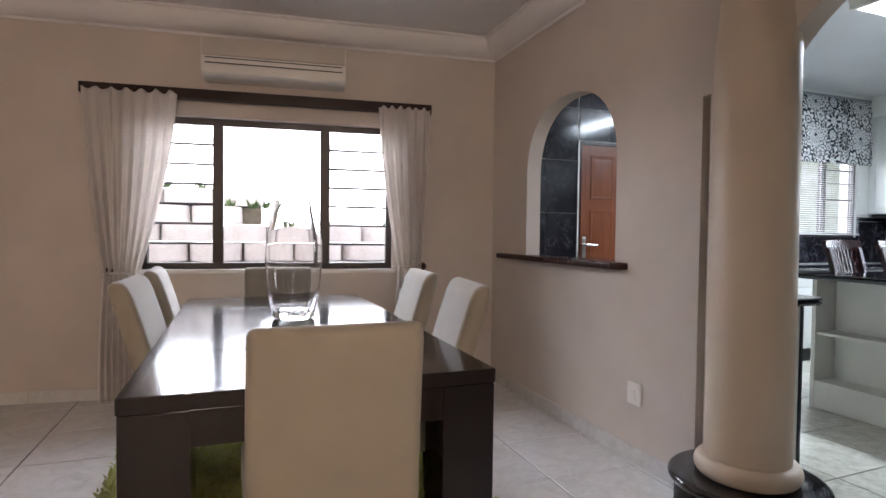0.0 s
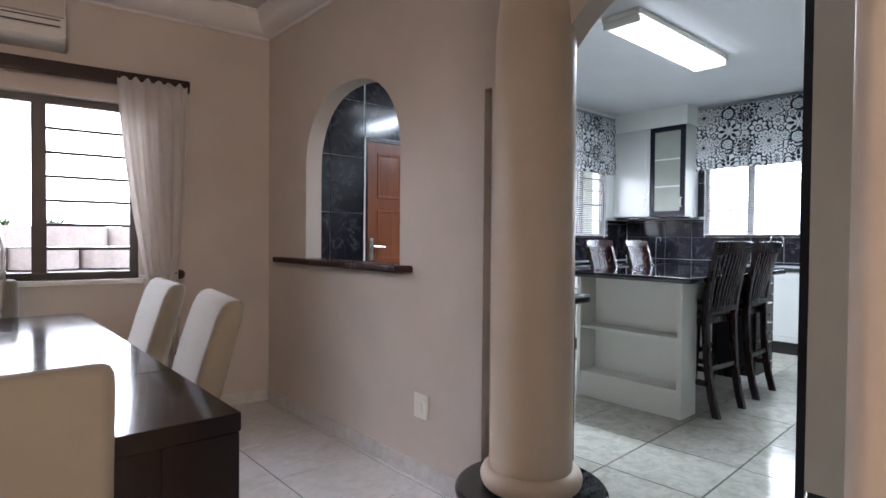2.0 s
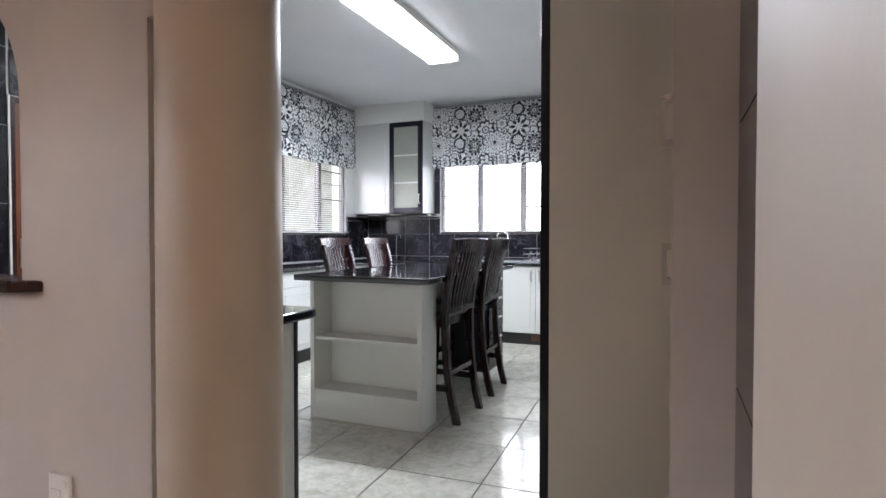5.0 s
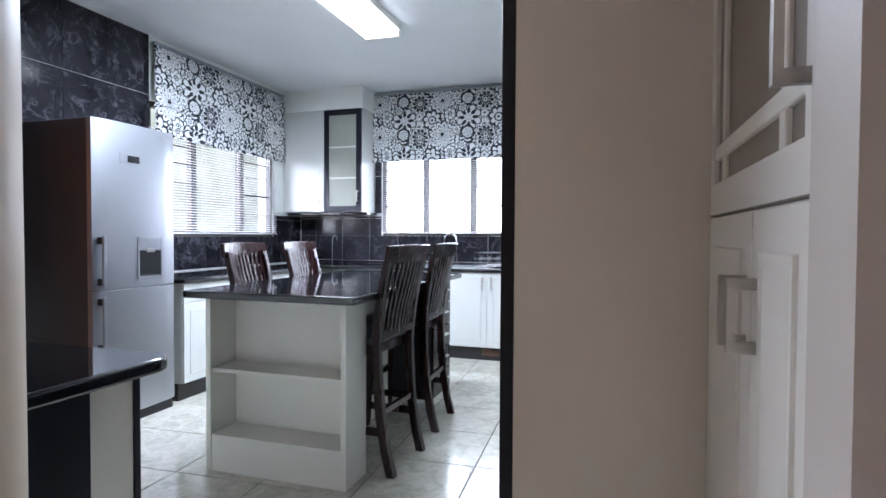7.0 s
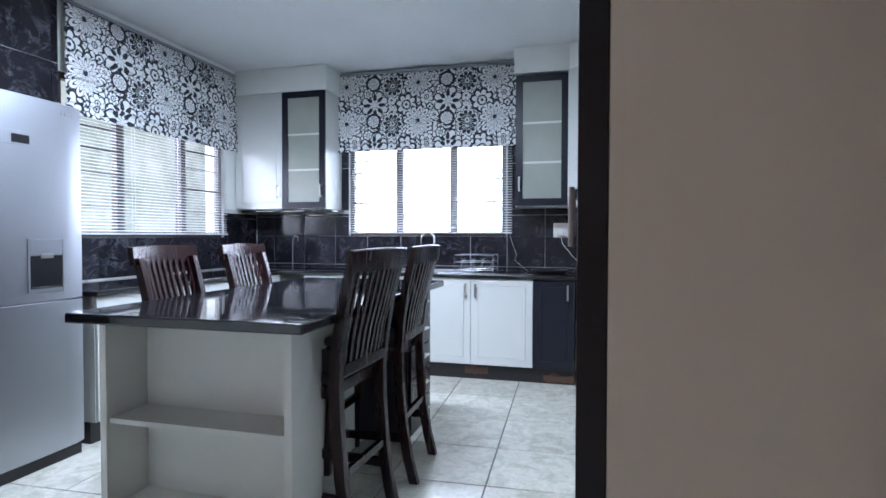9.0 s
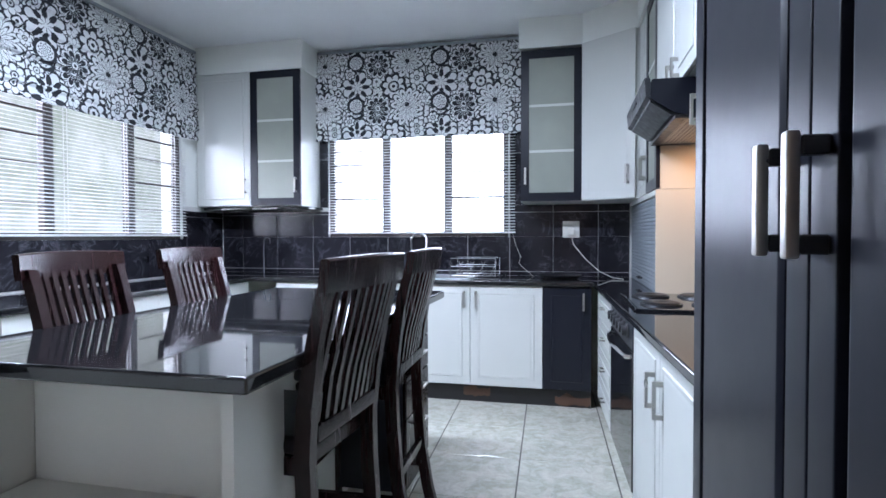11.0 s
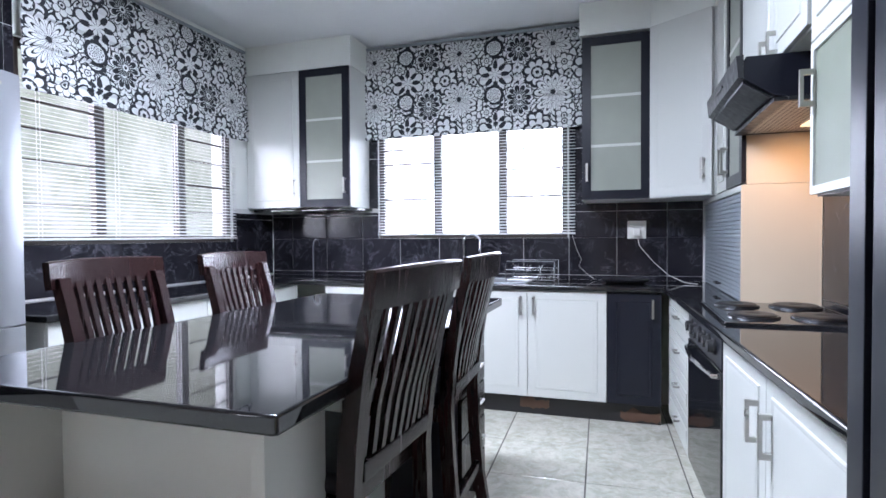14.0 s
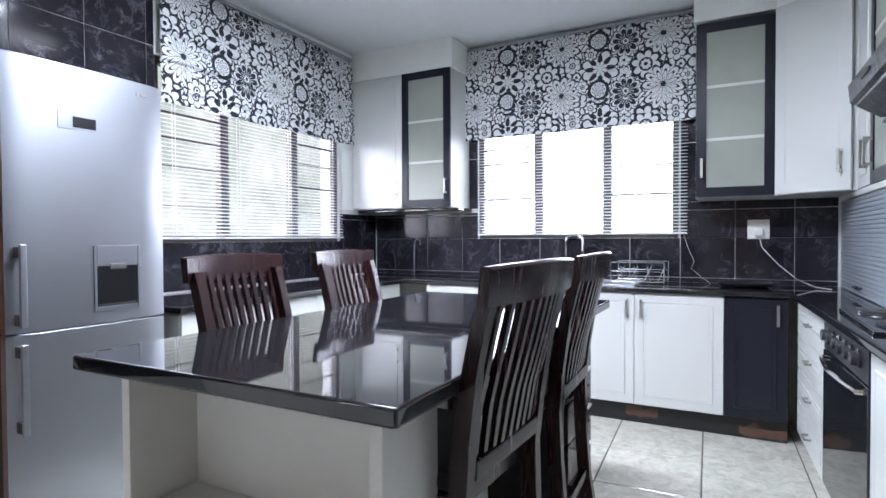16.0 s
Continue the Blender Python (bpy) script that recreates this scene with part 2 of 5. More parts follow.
def flower_fabric():
    """Printed flowers of several kinds in ink on off-white, in the plane of object x and z, repeating every 0.73 by 0.36 m."""
    n = Nodes("black_white_floral_print")
    c = n.t.nodes.new("ShaderNodeTexCoord")
    sep = n.t.nodes.new("ShaderNodeSeparateXYZ")
    n.link(c.outputs["Object"], sep.inputs[0])
    ink, white = (0.022, 0.024, 0.031), (0.74, 0.75, 0.75)
    # the print jumps where the cloth is folded up
    low = n.math('ADD', n.math('LESS_THAN', sep.outputs["Z"], 2.245), n.math('LESS_THAN', sep.outputs["Z"], 2.115))
    pz = n.math('MULTIPLY_ADD', low, 0.04, sep.outputs["Z"])

    def both(a, b):
        return n.math('MULTIPLY', a, b)

    def band(v, lo, hi):
        return both(n.math('GREATER_THAN', v, lo), n.math('LESS_THAN', v, hi))

    def polar(u, v, r, petals, turn):
        dx = n.math('WRAP', n.math('SUBTRACT', sep.outputs["X"], 0.42 + u), 0.365, -0.365)
        dz = n.math('WRAP', n.math('SUBTRACT', pz, 2.68 + v), 0.18, -0.18)
        ang = n.math('ADD', n.math('ARCTAN2', dz, dx), turn)
        rad = n.math('MULTIPLY', n.math('SQRT', n.math('ADD', both(dx, dx), both(dz, dz))), 1.0 / r)
        arm = n.math('MULTIPLY', ang, petals * 0.5)
        return rad, n.math('ABSOLUTE', n.math('COSINE', arm)), n.math('ABSOLUTE', n.math('SINE', arm)), ang

    def lobes(rad, wave, base, power=0.5):
        return n.math('DIVIDE', rad, n.math('MULTIPLY_ADD', n.math('POWER', wave, power), 1.0 - base, base))

    # loose petals packed between the flowers
    flat = n.add("ShaderNodeCombineXYZ")
    n.link(sep.outputs["X"], flat.inputs["X"])
    n.link(pz, flat.inputs["Y"])
    cells = n.add("ShaderNodeTexVoronoi", Scale=21.0)
    cells.voronoi_dimensions, cells.feature = '2D', 'DISTANCE_TO_EDGE'
    n.link(flat.outputs[0], cells.inputs["Vector"])
    col = n.mix(n.math('GREATER_THAN', cells.outputs["Distance"], 0.085), ink, white)
    flowers = [("C", 0.335, -0.215, 0.105, 8, 0.2), ("C", 0.564, 0.115, 0.085, 6, 0.5), ("L", 0.184, -0.165, 0.055, 6, 0.1), ("L", 0.133, 0.098, 0.055, 6, 0.9),
               ("L", 0.185, 0.085, 0.065, 8, 0.3), ("W", 0.452, -0.012, 0.155, 11, 0.3), ("D", 0.012, -0.205, 0.15, 8, 0.39), ("B", 0.195, -0.03, 0.108, 10, 0.1),
               ("S", 0.0, 0.0, 0.082, 11, 0.0), ("E", 0.535, -0.155, 0.075, 6, 0.4), ("E", 0.61, 0.035, 0.052, 6, 0.0), ("C", 0.672, -0.09, 0.05, 7, 0.6)]
    for kind, u, v, r, petals, turn in flowers:
        rad, cs, sn, ang = polar(u, v, r, petals, turn)
        rel = lobes(rad, cs, 0.5)
        inside = n.math('LESS_THAN', rel, 1.0)
        if kind == "S":
            col = n.mix(n.math('LESS_THAN', lobes(rad, cs, 0.86), 1.0), col, ink)
            col = n.mix(n.math('LESS_THAN', rad, 0.68), col, white)
            ring = n.math('SINE', n.math('MULTIPLY', rad, 26.0))
            dots = n.math('GREATER_THAN', both(ring, n.math('COSINE', n.math('MULTIPLY', ang, 9.0))), 0.3)
            col = n.mix(both(dots, n.math('LESS_THAN', rad, 0.6)), col, ink)
            continue
        if kind == "C":
            col = n.mix(n.math('LESS_THAN', lobes(rad, cs, 0.8), 1.12), col, ink)
            col = n.mix(band(lobes(rad, cs, 0.45), 0.40, 0.92), col, white)
            col = n.mix(band(rad, 0.36, 0.46), col, ink)
            col = n.mix(n.math('LESS_THAN', rad, 0.30), col, white)
            col = n.mix(n.math('LESS_THAN', rad, 0.13), col, ink)
            continue
        if kind == "B":
            col = n.mix(n.math('LESS_THAN', rel, 1.1), col, ink)
            col = n.mix(band(rel, 0.86, 1.0), col, white)
            col = n.mix(both(n.math('LESS_THAN', sn, 0.24), band(rad, 0.22, 0.52)), col, white)
            col = n.mix(both(n.math('LESS_THAN', cs, 0.16), n.math('LESS_THAN', rad, 0.9)), col, white)
            col = n.mix(n.math('LESS_THAN', rad, 0.2), col, white)
            col = n.mix(n.math('LESS_THAN', rad, 0.1), col, ink)
            continue
        edge = 0.90 if kind in "WD" else 0.84
        col = n.mix(inside, col, ink)
        col = n.mix(n.math('LESS_THAN', rel, edge if kind != "L" else 0.88), col, white)
        if kind in "WLE":
            col = n.mix(both(n.math('LESS_THAN', n.math('MULTIPLY', cs, rad), 0.05), inside), col, ink)
        if kind == "W":
            leaf = lobes(rad, cs, 0.28, 1.4)
            col = n.mix(band(leaf, 0.60, 0.72), col, ink)
            col = n.mix(both(n.math('LESS_THAN', n.math('MULTIPLY', sn, rad), 0.035), n.math('LESS_THAN', rad, 0.40)), col, ink)
            col = n.mix(n.math('LESS_THAN', rad, 0.12), col, ink)
        if kind == "D":
            star = lobes(rad, sn, 0.30, 1.1)
            col = n.mix(n.math('LESS_THAN', star, 0.74), col, ink)
            heart = lobes(rad, cs, 0.55)
            col = n.mix(n.math('LESS_THAN', heart, 0.36), col, white)
            col = n.mix(both(n.math('LESS_THAN', cs, 0.25), n.math('LESS_THAN', rad, 0.36)), col, ink)
            col = n.mix(n.math('LESS_THAN', rad, 0.08), col, white)
        if kind == "E":
            col = n.mix(n.math('LESS_THAN', rad, 0.34), col, ink)
            col = n.mix(band(rad, 0.12, 0.22), col, white)
        if kind == "L":
            col = n.mix(n.math('LESS_THAN', rad, 0.2), col, ink)
    n.bump(n.noise(c.outputs["Object"], 500, 2), 0.2, 0.001)
    n.done(col, 0.85)
    tr = n.add("ShaderNodeBsdfTranslucent")
    n.link(col, tr.inputs["Color"])
    mx = n.add("ShaderNodeMixShader", Fac=0.06)
    n.link(n.bsdf.outputs[0], mx.inputs[1])
    n.link(tr.outputs[0], mx.inputs[2])
    n.link(mx.outputs[0], n.t.nodes["Material Output"].inputs["Surface"])
    return n.mat


M["floral"] = flower_fabric()


def glow(name, col, strength):
    n = Nodes(name)
    n.bsdf.inputs["Emission Color"].default_value = (*col, 1)
    n.bsdf.inputs["Emission Strength"].default_value = strength
    return n.done(col, 0.5)


M["slatgrey"] = paint("grey_shutter_slat", (0.30, 0.33, 0.36), 0.35, 0.04)
M["fridgeside"] = paint("dark_grey_fridge_side", (0.035, 0.033, 0.036), 0.35, 0.1)
M["recess"] = paint("matt_black_plastic", (0.006, 0.006, 0.007), 0.3, 0.1)
n = Nodes("perforated_filter_metal")
sp = n.t.nodes.new("ShaderNodeSeparateXYZ")
n.link(n.coords(), sp.inputs[0])
hx = n.math('SINE', n.math('MULTIPLY', sp.outputs["X"], 230.0))
hy = n.math('SINE', n.math('MULTIPLY', sp.outputs["Y"], 330.0))
hole = n.math('GREATER_THAN', n.math('MULTIPLY', n.math('ADD', hx, 1.0), n.math('ADD', hy, 1.0)), 1.7)
M["hoodmesh"] = n.done(n.mix(hole, (0.50, 0.47, 0.42), (0.06, 0.055, 0.05)), 0.45, 0.4)
M["tube"] = glow("lit_white_diffuser", (0.93, 0.98, 1.0), 4.0)
M["warmglass"] = glow("lit_warm_lamp_cover", (1.0, 0.7, 0.4), 0.9)
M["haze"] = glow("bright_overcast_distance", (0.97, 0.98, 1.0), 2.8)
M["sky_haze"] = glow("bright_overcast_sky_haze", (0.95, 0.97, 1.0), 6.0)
# garden backdrop glows by itself: its daylight is emission over a dark base
n = Nodes("glowing_garden_backdrop")
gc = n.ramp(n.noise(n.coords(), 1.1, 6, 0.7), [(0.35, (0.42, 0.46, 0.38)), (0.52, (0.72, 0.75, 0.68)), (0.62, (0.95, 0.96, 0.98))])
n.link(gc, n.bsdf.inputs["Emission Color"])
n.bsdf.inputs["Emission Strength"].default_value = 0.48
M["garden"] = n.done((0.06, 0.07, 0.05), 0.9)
n = Nodes("weathered_concrete_block")
v = n.coords()
n.bump(n.noise(v, 60, 5, 0.7), 0.5, 0.01)
M["concrete"] = n.done(n.mix(0.5, n.ramp(n.noise(v, 5, 5, 0.7), [(0.3, (0.54, 0.50, 0.49)), (0.7, (0.74, 0.70, 0.69))]), n.ramp(n.noise(v, 45, 4), [(0.3, (0.50, 0.47, 0.46)), (0.7, (0.72, 0.68, 0.66))])), 0.9)
n = Nodes("garden_leaf")
M["leaf"] = n.done(n.ramp(n.noise(n.coords(), 30), [(0.3, (0.05, 0.10, 0.03)), (0.7, (0.11, 0.17, 0.06))]), 0.6)
n = Nodes("garden_soil")
M["soil"] = n.done(n.ramp(n.noise(n.coords(), 12, 6), [(0.3, (0.16, 0.14, 0.11)), (0.7, (0.3, 0.26, 0.2))]), 0.95)

# ---- mesh helpers ----


def link_mesh(name, bm, mat, sharp=40):
    me = bpy.data.meshes.new(name)
    bmesh.ops.recalc_face_normals(bm, faces=bm.faces)
    bm.normal_update()
    # large flat faces keep their own normal beside small rounded edges
    bm.faces.index_update()
    area = [f.calc_area() for f in bm.faces]
    limit, normals = math.cos(radians(sharp)), []
    for f in bm.faces:
        own = f.normal
        for v in f.verts:
            total = Vector()
            for g in v.link_faces:
                if own.dot(g.normal) > limit:
                    total += g.normal * area[g.index]
            normals.append(total.normalized() if total.length > 1e-12 else own.copy())
    bm.to_mesh(me)
    bm.free()
    me.materials.append(mat)
    me.shade_smooth()
    me.normals_split_custom_set(normals)
    return new(name, me)


def place_of(ob):
    m = Matrix.Identity(4)
    while ob is not None:
        m = ob.matrix_basis @ m
        ob = ob.parent
    return m


def part(name, bm, mat, parent, label="", world=True):
    """A mesh under a thing or a part; world: bm is in world metres, else in the parent's own."""
    if world:
        bm.transform(place_of(parent).inverted())
    ob = link_mesh(name, bm, mat)
    ob.parent = parent
    if label:
        ob["label"] = label
    return ob


def thing(name, at, label, category, group="", turn=0.0):
    ob = new(name)
    ob.empty_display_size = 0.1
    ob.matrix_basis = pose(at[0], at[1], at[2], 0, 0, turn)
    return tagged(ob, label, category, group)


def structure(name, bm, mat, label, category):
    return tagged(link_mesh(name, bm, mat), label, category, kind="structure")


def box(x0, y0, z0, x1, y1, z1, bevel=0.0, seg=2, bm=None):
    b = bmesh.new()
    g = bmesh.ops.create_cube(b, size=1.0)
    for vert in b.verts:
        vert.co = Vector(((x0 + x1) / 2 + vert.co.x * (x1 - x0), (y0 + y1) / 2 + vert.co.y * (y1 - y0), (z0 + z1) / 2 + vert.co.z * (z1 - z0)))
    if bevel:
        bmesh.ops.bevel(b, geom=list(b.edges), offset=bevel, segments=seg, profile=0.5, affect='EDGES')
    if bm is None:
        return b
    return merge(bm, b)


def merge(bm, other):
    tmp = bpy.data.meshes.new("tmp")
    other.to_mesh(tmp)
    other.free()
    bm.from_mesh(tmp)
    bpy.data.meshes.remove(tmp)
    return bm


def boxes(rows, bevel=0.0):
    bm = bmesh.new()
    for r in rows:
        box(*r, bevel=bevel, bm=bm)
    return bm


def loft(rings, bm=None, closed_ends=True):
    bm = bm or bmesh.new()
    made = [[bm.verts.new(p) for p in ring] for ring in rings]
    k = len(rings[0])
    for a, b in zip(made, made[1:]):
        for i in range(k):
            bm.faces.new((a[i], a[(i + 1) % k], b[(i + 1) % k], b[i]))
    if closed_ends:
        bm.faces.new(made[0][::-1])
        bm.faces.new(made[-1])
    return bm


def lathe(profile, x=0, y=0, seg=40, bm=None):
    """Turns (radius, z) pairs round the upright axis at x, y."""
    rings = [[(x + r * math.cos(2 * math.pi * i / seg), y + r * math.sin(2 * math.pi * i / seg), z) for i in range(seg)] for r, z in profile]
    return loft(rings, bm)


def tube(points, r, seg=8, bm=None):
    rings = []
    pts = [Vector(p) for p in points]
    for i, p in enumerate(pts):
        d = (pts[min(i + 1, len(pts) - 1)] - pts[max(i - 1, 0)]).normalized()
        side = d.cross(Vector((0, 0, 1)))
        if side.length < 0.05:
            side = d.cross(Vector((0, 1, 0)))
        side.normalize()
        up = side.cross(d)
        rings.append([p + r * (math.cos(2 * math.pi * k / seg) * side + math.sin(2 * math.pi * k / seg) * up) for k in range(seg)])
    return loft(rings, bm)


def sweep(points, bm=None):
    """Upright member: (x, y, z, width, depth) sections."""
    return loft([[(x - w / 2, y - d / 2, z), (x + w / 2, y - d / 2, z), (x + w / 2, y + d / 2, z), (x - w / 2, y + d / 2, z)] for x, y, z, w, d in points], bm)


def prism(outline, axis, a, b, bm=None):
    """Extrudes a 2D outline from a to b along axis; the outline gives the other two coordinates in order."""
    bm = bm or bmesh.new()

    def put(p, c):
        return {"x": (c, p[0], p[1]), "y": (p[0], c, p[1]), "z": (p[0], p[1], c)}[axis]
    lo = [bm.verts.new(put(p, a)) for p in outline]
    hi = [bm.verts.new(put(p, b)) for p in outline]
    k = len(outline)
    for i in range(k):
        bm.faces.new((lo[i], lo[(i + 1) % k], hi[(i + 1) % k], hi[i]))
    bmesh.ops.triangulate(bm, faces=[bm.faces.new(lo[::-1]), bm.faces.new(hi)])
    return bm


def ring_frame(spot, a0, b0, q0, q1, f, d0, d1, g=None):
    """A rectangular frame in one piece; spot(a, q, d) gives the place, f and g its widths across and up, d0 to d1 its depth."""
    g = f if g is None else g
    bm = bmesh.new()
    rings = []
    for d in (d0, d1):
        for i, j in ((0.0, 0.0), (f, g)):
            rings.append([bm.verts.new(spot(a, q, d)) for a, q in ((a0 + i, q0 + j), (b0 - i, q0 + j), (b0 - i, q1 - j), (a0 + i, q1 - j))])
    for r, k in ((0, 1), (2, 3), (0, 2), (1, 3)):
        for i in range(4):
            bm.faces.new((rings[r][i], rings[r][(i + 1) % 4], rings[k][(i + 1) % 4], rings[k][i]))
    return bm


# ---- large structure ----
WX, WB = 4.38, 4.49            # faces of the wall between dining room and kitchen
KY, KX, KR = 5.58, 9.64, 1.69  # kitchen: window wall beside the fridge, sink wall, cooker wall
KC, DC = 2.82, 2.72            # ceilings
DIN = pose(4.38, 5.35, 0, 0, 0, -6.5)   # the dining window wall runs a little askew


def arch(y0, y1, z0, rise, n=18, power=None):
    """Points of an arch from y1 down to y0; power None: part of a circle, else a half superellipse."""
    c, h = (y0 + y1) / 2, (y1 - y0) / 2
    pts = []
    if power is None:
        r = (h * h + rise * rise) / (2 * rise)
        a = math.asin(h / r)
        for i in range(n + 1):
            t = a - 2 * a * i / n
            pts.append((c + r * math.sin(t), z0 + rise - r + r * math.cos(t)))
    else:
        for i in range(n + 1):
            t = math.pi * i / n
            cs, sn = math.cos(t), math.sin(t)
            pts.append((c + h * math.copysign(abs(cs) ** power, cs), z0 + rise * sn ** power))
    return pts


def over_arch(b, pts, top=2.95):
    """The wall above an arch, as upright strips."""
    for (y0, z0), (y1, z1) in zip(pts, pts[1:]):
        f, k = [[b.verts.new((x, y, z)) for y, z in ((y0, z0), (y1, z1), (y1, top), (y0, top))] for x in (WX, WB)]
        b.faces.new(f)
        b.faces.new(k[::-1])
        b.faces.new((f[1], f[0], k[0], k[1]))


bm = boxes([(WX, -3.2, 0, WB, 1.807, 2.95), (WX, 2.84, 0, WB, 3.155, 2.95), (WX + 0.05, 3.155, 0, WB, 3.2, 1.81), (WX, 3.155, 1.81, WB, 3.2, 2.95),
            (WX, 3.2, 0, WB, 3.79, 2.95), (WX, 3.79, 0, WB, 4.79, 1.0), (WX, 4.79, 0, WB, 6.2, 2.95)])
for pts in (arch(1.807, 2.84, 1.87, 0.27), arch(3.79, 4.79, 1.60, 0.47, 28, 0.88)):
    strips = bmesh.new()
    over_arch(strips, pts)
    bmesh.ops.remove_doubles(strips, verts=strips.verts, dist=0.0002)
    merge(bm, strips)
structure("wall_kitchen_divider", bm, M["wall"], "beige painted wall with an archway and an arched serving hatch", "wall")

# dining window wall in its own skewed frame: u to the right, v outwards
WU0, WU1, WZ0, WZ1 = -2.62, -0.82, 0.905, 2.0
bm = boxes([(-6.2, 0, 0, WU0, 0.16, 2.95), (WU1, 0, 0, 0.0, 0.16, 2.95), (WU0, 0, 0, WU1, 0.16, WZ0), (WU0, 0, WZ1, WU1, 0.16, 2.95)])
wall_d = structure("wall_dining_window", bm, M["wall"], "beige painted wall with a wide window", "wall")
wall_d.matrix_basis = DIN
structure("wall_living_west", boxes([(-1.3, -3.2, 0, -1.15, 6.6, 2.95)]), M["wall"], "plain beige painted wall", "wall")
structure("wall_living_south", boxes([(-1.3, -3.35, 0, 4.49, -3.2, 2.95)]), M["wall"], "plain beige painted wall", "wall")
bm = boxes([(3.40, -3.2, 0, 4.085, 1.705, 2.95)])
bmesh.ops.bevel(bm, geom=[e for e in bm.edges if abs(e.verts[0].co.z - e.verts[1].co.z) > 1 and e.verts[0].co.y > 1], offset=0.028, segments=6, profile=0.5, affect='EDGES')
structure("wall_nib", bm, M["nib"], "satin cream painted wall end with rounded corners", "wall")
tile_nib = structure("wall_nib_return", boxes([(4.087, 1.55, 0, WX, 1.69, 2.95)]), M["wgrout"], "narrow return wall clad in dark tiles", "wall")
structure("ceiling_dining", boxes([(-1.3, -3.35, DC, WX, 6.6, DC + 0.12)]), M["ceiling"], "plain white dining room ceiling", "ceiling")
structure("ceiling_kitchen", boxes([(WB, 0.9, KC, 9.9, 5.9, KC + 0.12)]), M["kceil"], "plain white kitchen ceiling", "ceiling")


def cornice(length):
    prof = [(0, 0), (0, -0.15), (-0.012, -0.15), (-0.018, -0.135)]
    prof += [(-0.018 - 0.115 * math.sin(t), -0.02 - 0.115 * math.cos(t)) for t in [i * math.pi / 16 for i in range(9)]][0:9]
    prof += [(-0.15, -0.012), (-0.15, 0)]
    return prism(prof, "x", -length, 0)


c = structure("cornice_window", cornice(5.9), M["ceiling"], "white coved ceiling cornice", "cornice")
c.matrix_basis = DIN @ Matrix.Translation((0, -0.001, DC))
c = structure("cornice_hatch", cornice(8.4), M["ceiling"], "white coved ceiling cornice", "cornice")
c.matrix_basis = Matrix.Translation((WX - 0.001, -3.1, DC)) @ pose(0, 0, 0, 0, 0, -90)

# kitchen walls with their windows
LW0, LW1, LZ0, LZ1 = 7.42, 9.105, 1.20, 2.30
bm = boxes([(WB, KY, 0, 5.36, KY + 0.2, 2.95), (5.36, KY, 2.03, 6.2, KY + 0.2, 2.95), (6.2, KY, 0, LW0, KY + 0.2, 2.95), (LW0, KY, 0, LW1, KY + 0.2, LZ0), (LW0, KY, LZ1, LW1, KY + 0.2, 2.95), (LW1, KY, 0, 9.84, KY + 0.2, 2.95)])
wall_l = structure("wall_kitchen_side", bm, M["kwall"], "white kitchen wall clad in black tiles with a window", "wall")
SW0, SW1, SZ0, SZ1 = 2.965, 4.53, 1.215, 2.30
bm = boxes([(KX, 0.9, 0, KX + 0.2, SW0, 2.95), (KX, SW1, 0, KX + 0.2, KY, 2.95), (KX, SW0, 0, KX + 0.2, SW1, SZ0), (KX, SW0, SZ1, KX + 0.2, SW1, 2.95)])
wall_s = structure("wall_kitchen_sink", bm, M["kwall"], "white kitchen wall with a window above the sink", "wall")
wall_c = structure("wall_kitchen_cooker", boxes([(6.3, KR - 0.15, 0, KX, KR, 2.95), (WB, 0.9, 0, 6.3, 1.05, 2.95), (6.3, 1.05, 0, 6.4, KR - 0.15, 2.95)]), M["kwall"], "white kitchen wall behind the cooker", "wall")
structure("bulkhead_sink", boxes([(9.29, 4.60, 2.585, KX - 0.001, KY - 0.001, KC - 0.001)]), M["kwall"], "white boxed bulkhead above the wall cabinets", "bulkhead")
bm = boxes([(9.29, 2.391, 2.60, KX - 0.001, 2.85, KC - 0.001), (6.45, KR + 0.001, 2.60, 9.039, 2.045, KC - 0.001)])
prism([(9.29, 2.39), (9.04, 2.045), (9.04, KR + 0.001), (KX - 0.001, KR + 0.001), (KX - 0.001, 2.39)], "z", 2.60, KC - 0.001, bm)
structure("bulkhead_cooker", bm, M["kwall"], "white boxed bulkhead above the wall cabinets", "bulkhead")

floor_d = structure("floor_dining", boxes([(-1.3, -3.35, -0.12, 4.43, 6.6, -0.004)]), M["grout"], "pale marbled ceramic tiled floor", "floor")
floor_k = structure("floor_kitchen", boxes([(4.43, 0.9, -0.12, 9.9, 5.9, -0.004)]), M["grout"], "pale marbled ceramic tiled floor", "floor")
structure("ground", boxes([(-60, 5.95, -0.3, 80, 120, -0.13)]), M["soil"], "bare garden soil outside the windows", "ground")
bm = boxes([(-8, 13.0, -0.2, 9, 13.1, 9)])
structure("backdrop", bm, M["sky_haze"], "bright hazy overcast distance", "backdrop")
structure("backdrop_garden", boxes([(6.6, 10.6, -0.2, 26, 10.7, 7.5)]), M["garden"], "glowing backdrop of a pale hazy garden beyond the side window", "backdrop")
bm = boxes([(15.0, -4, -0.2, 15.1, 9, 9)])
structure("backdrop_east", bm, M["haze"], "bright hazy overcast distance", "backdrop")

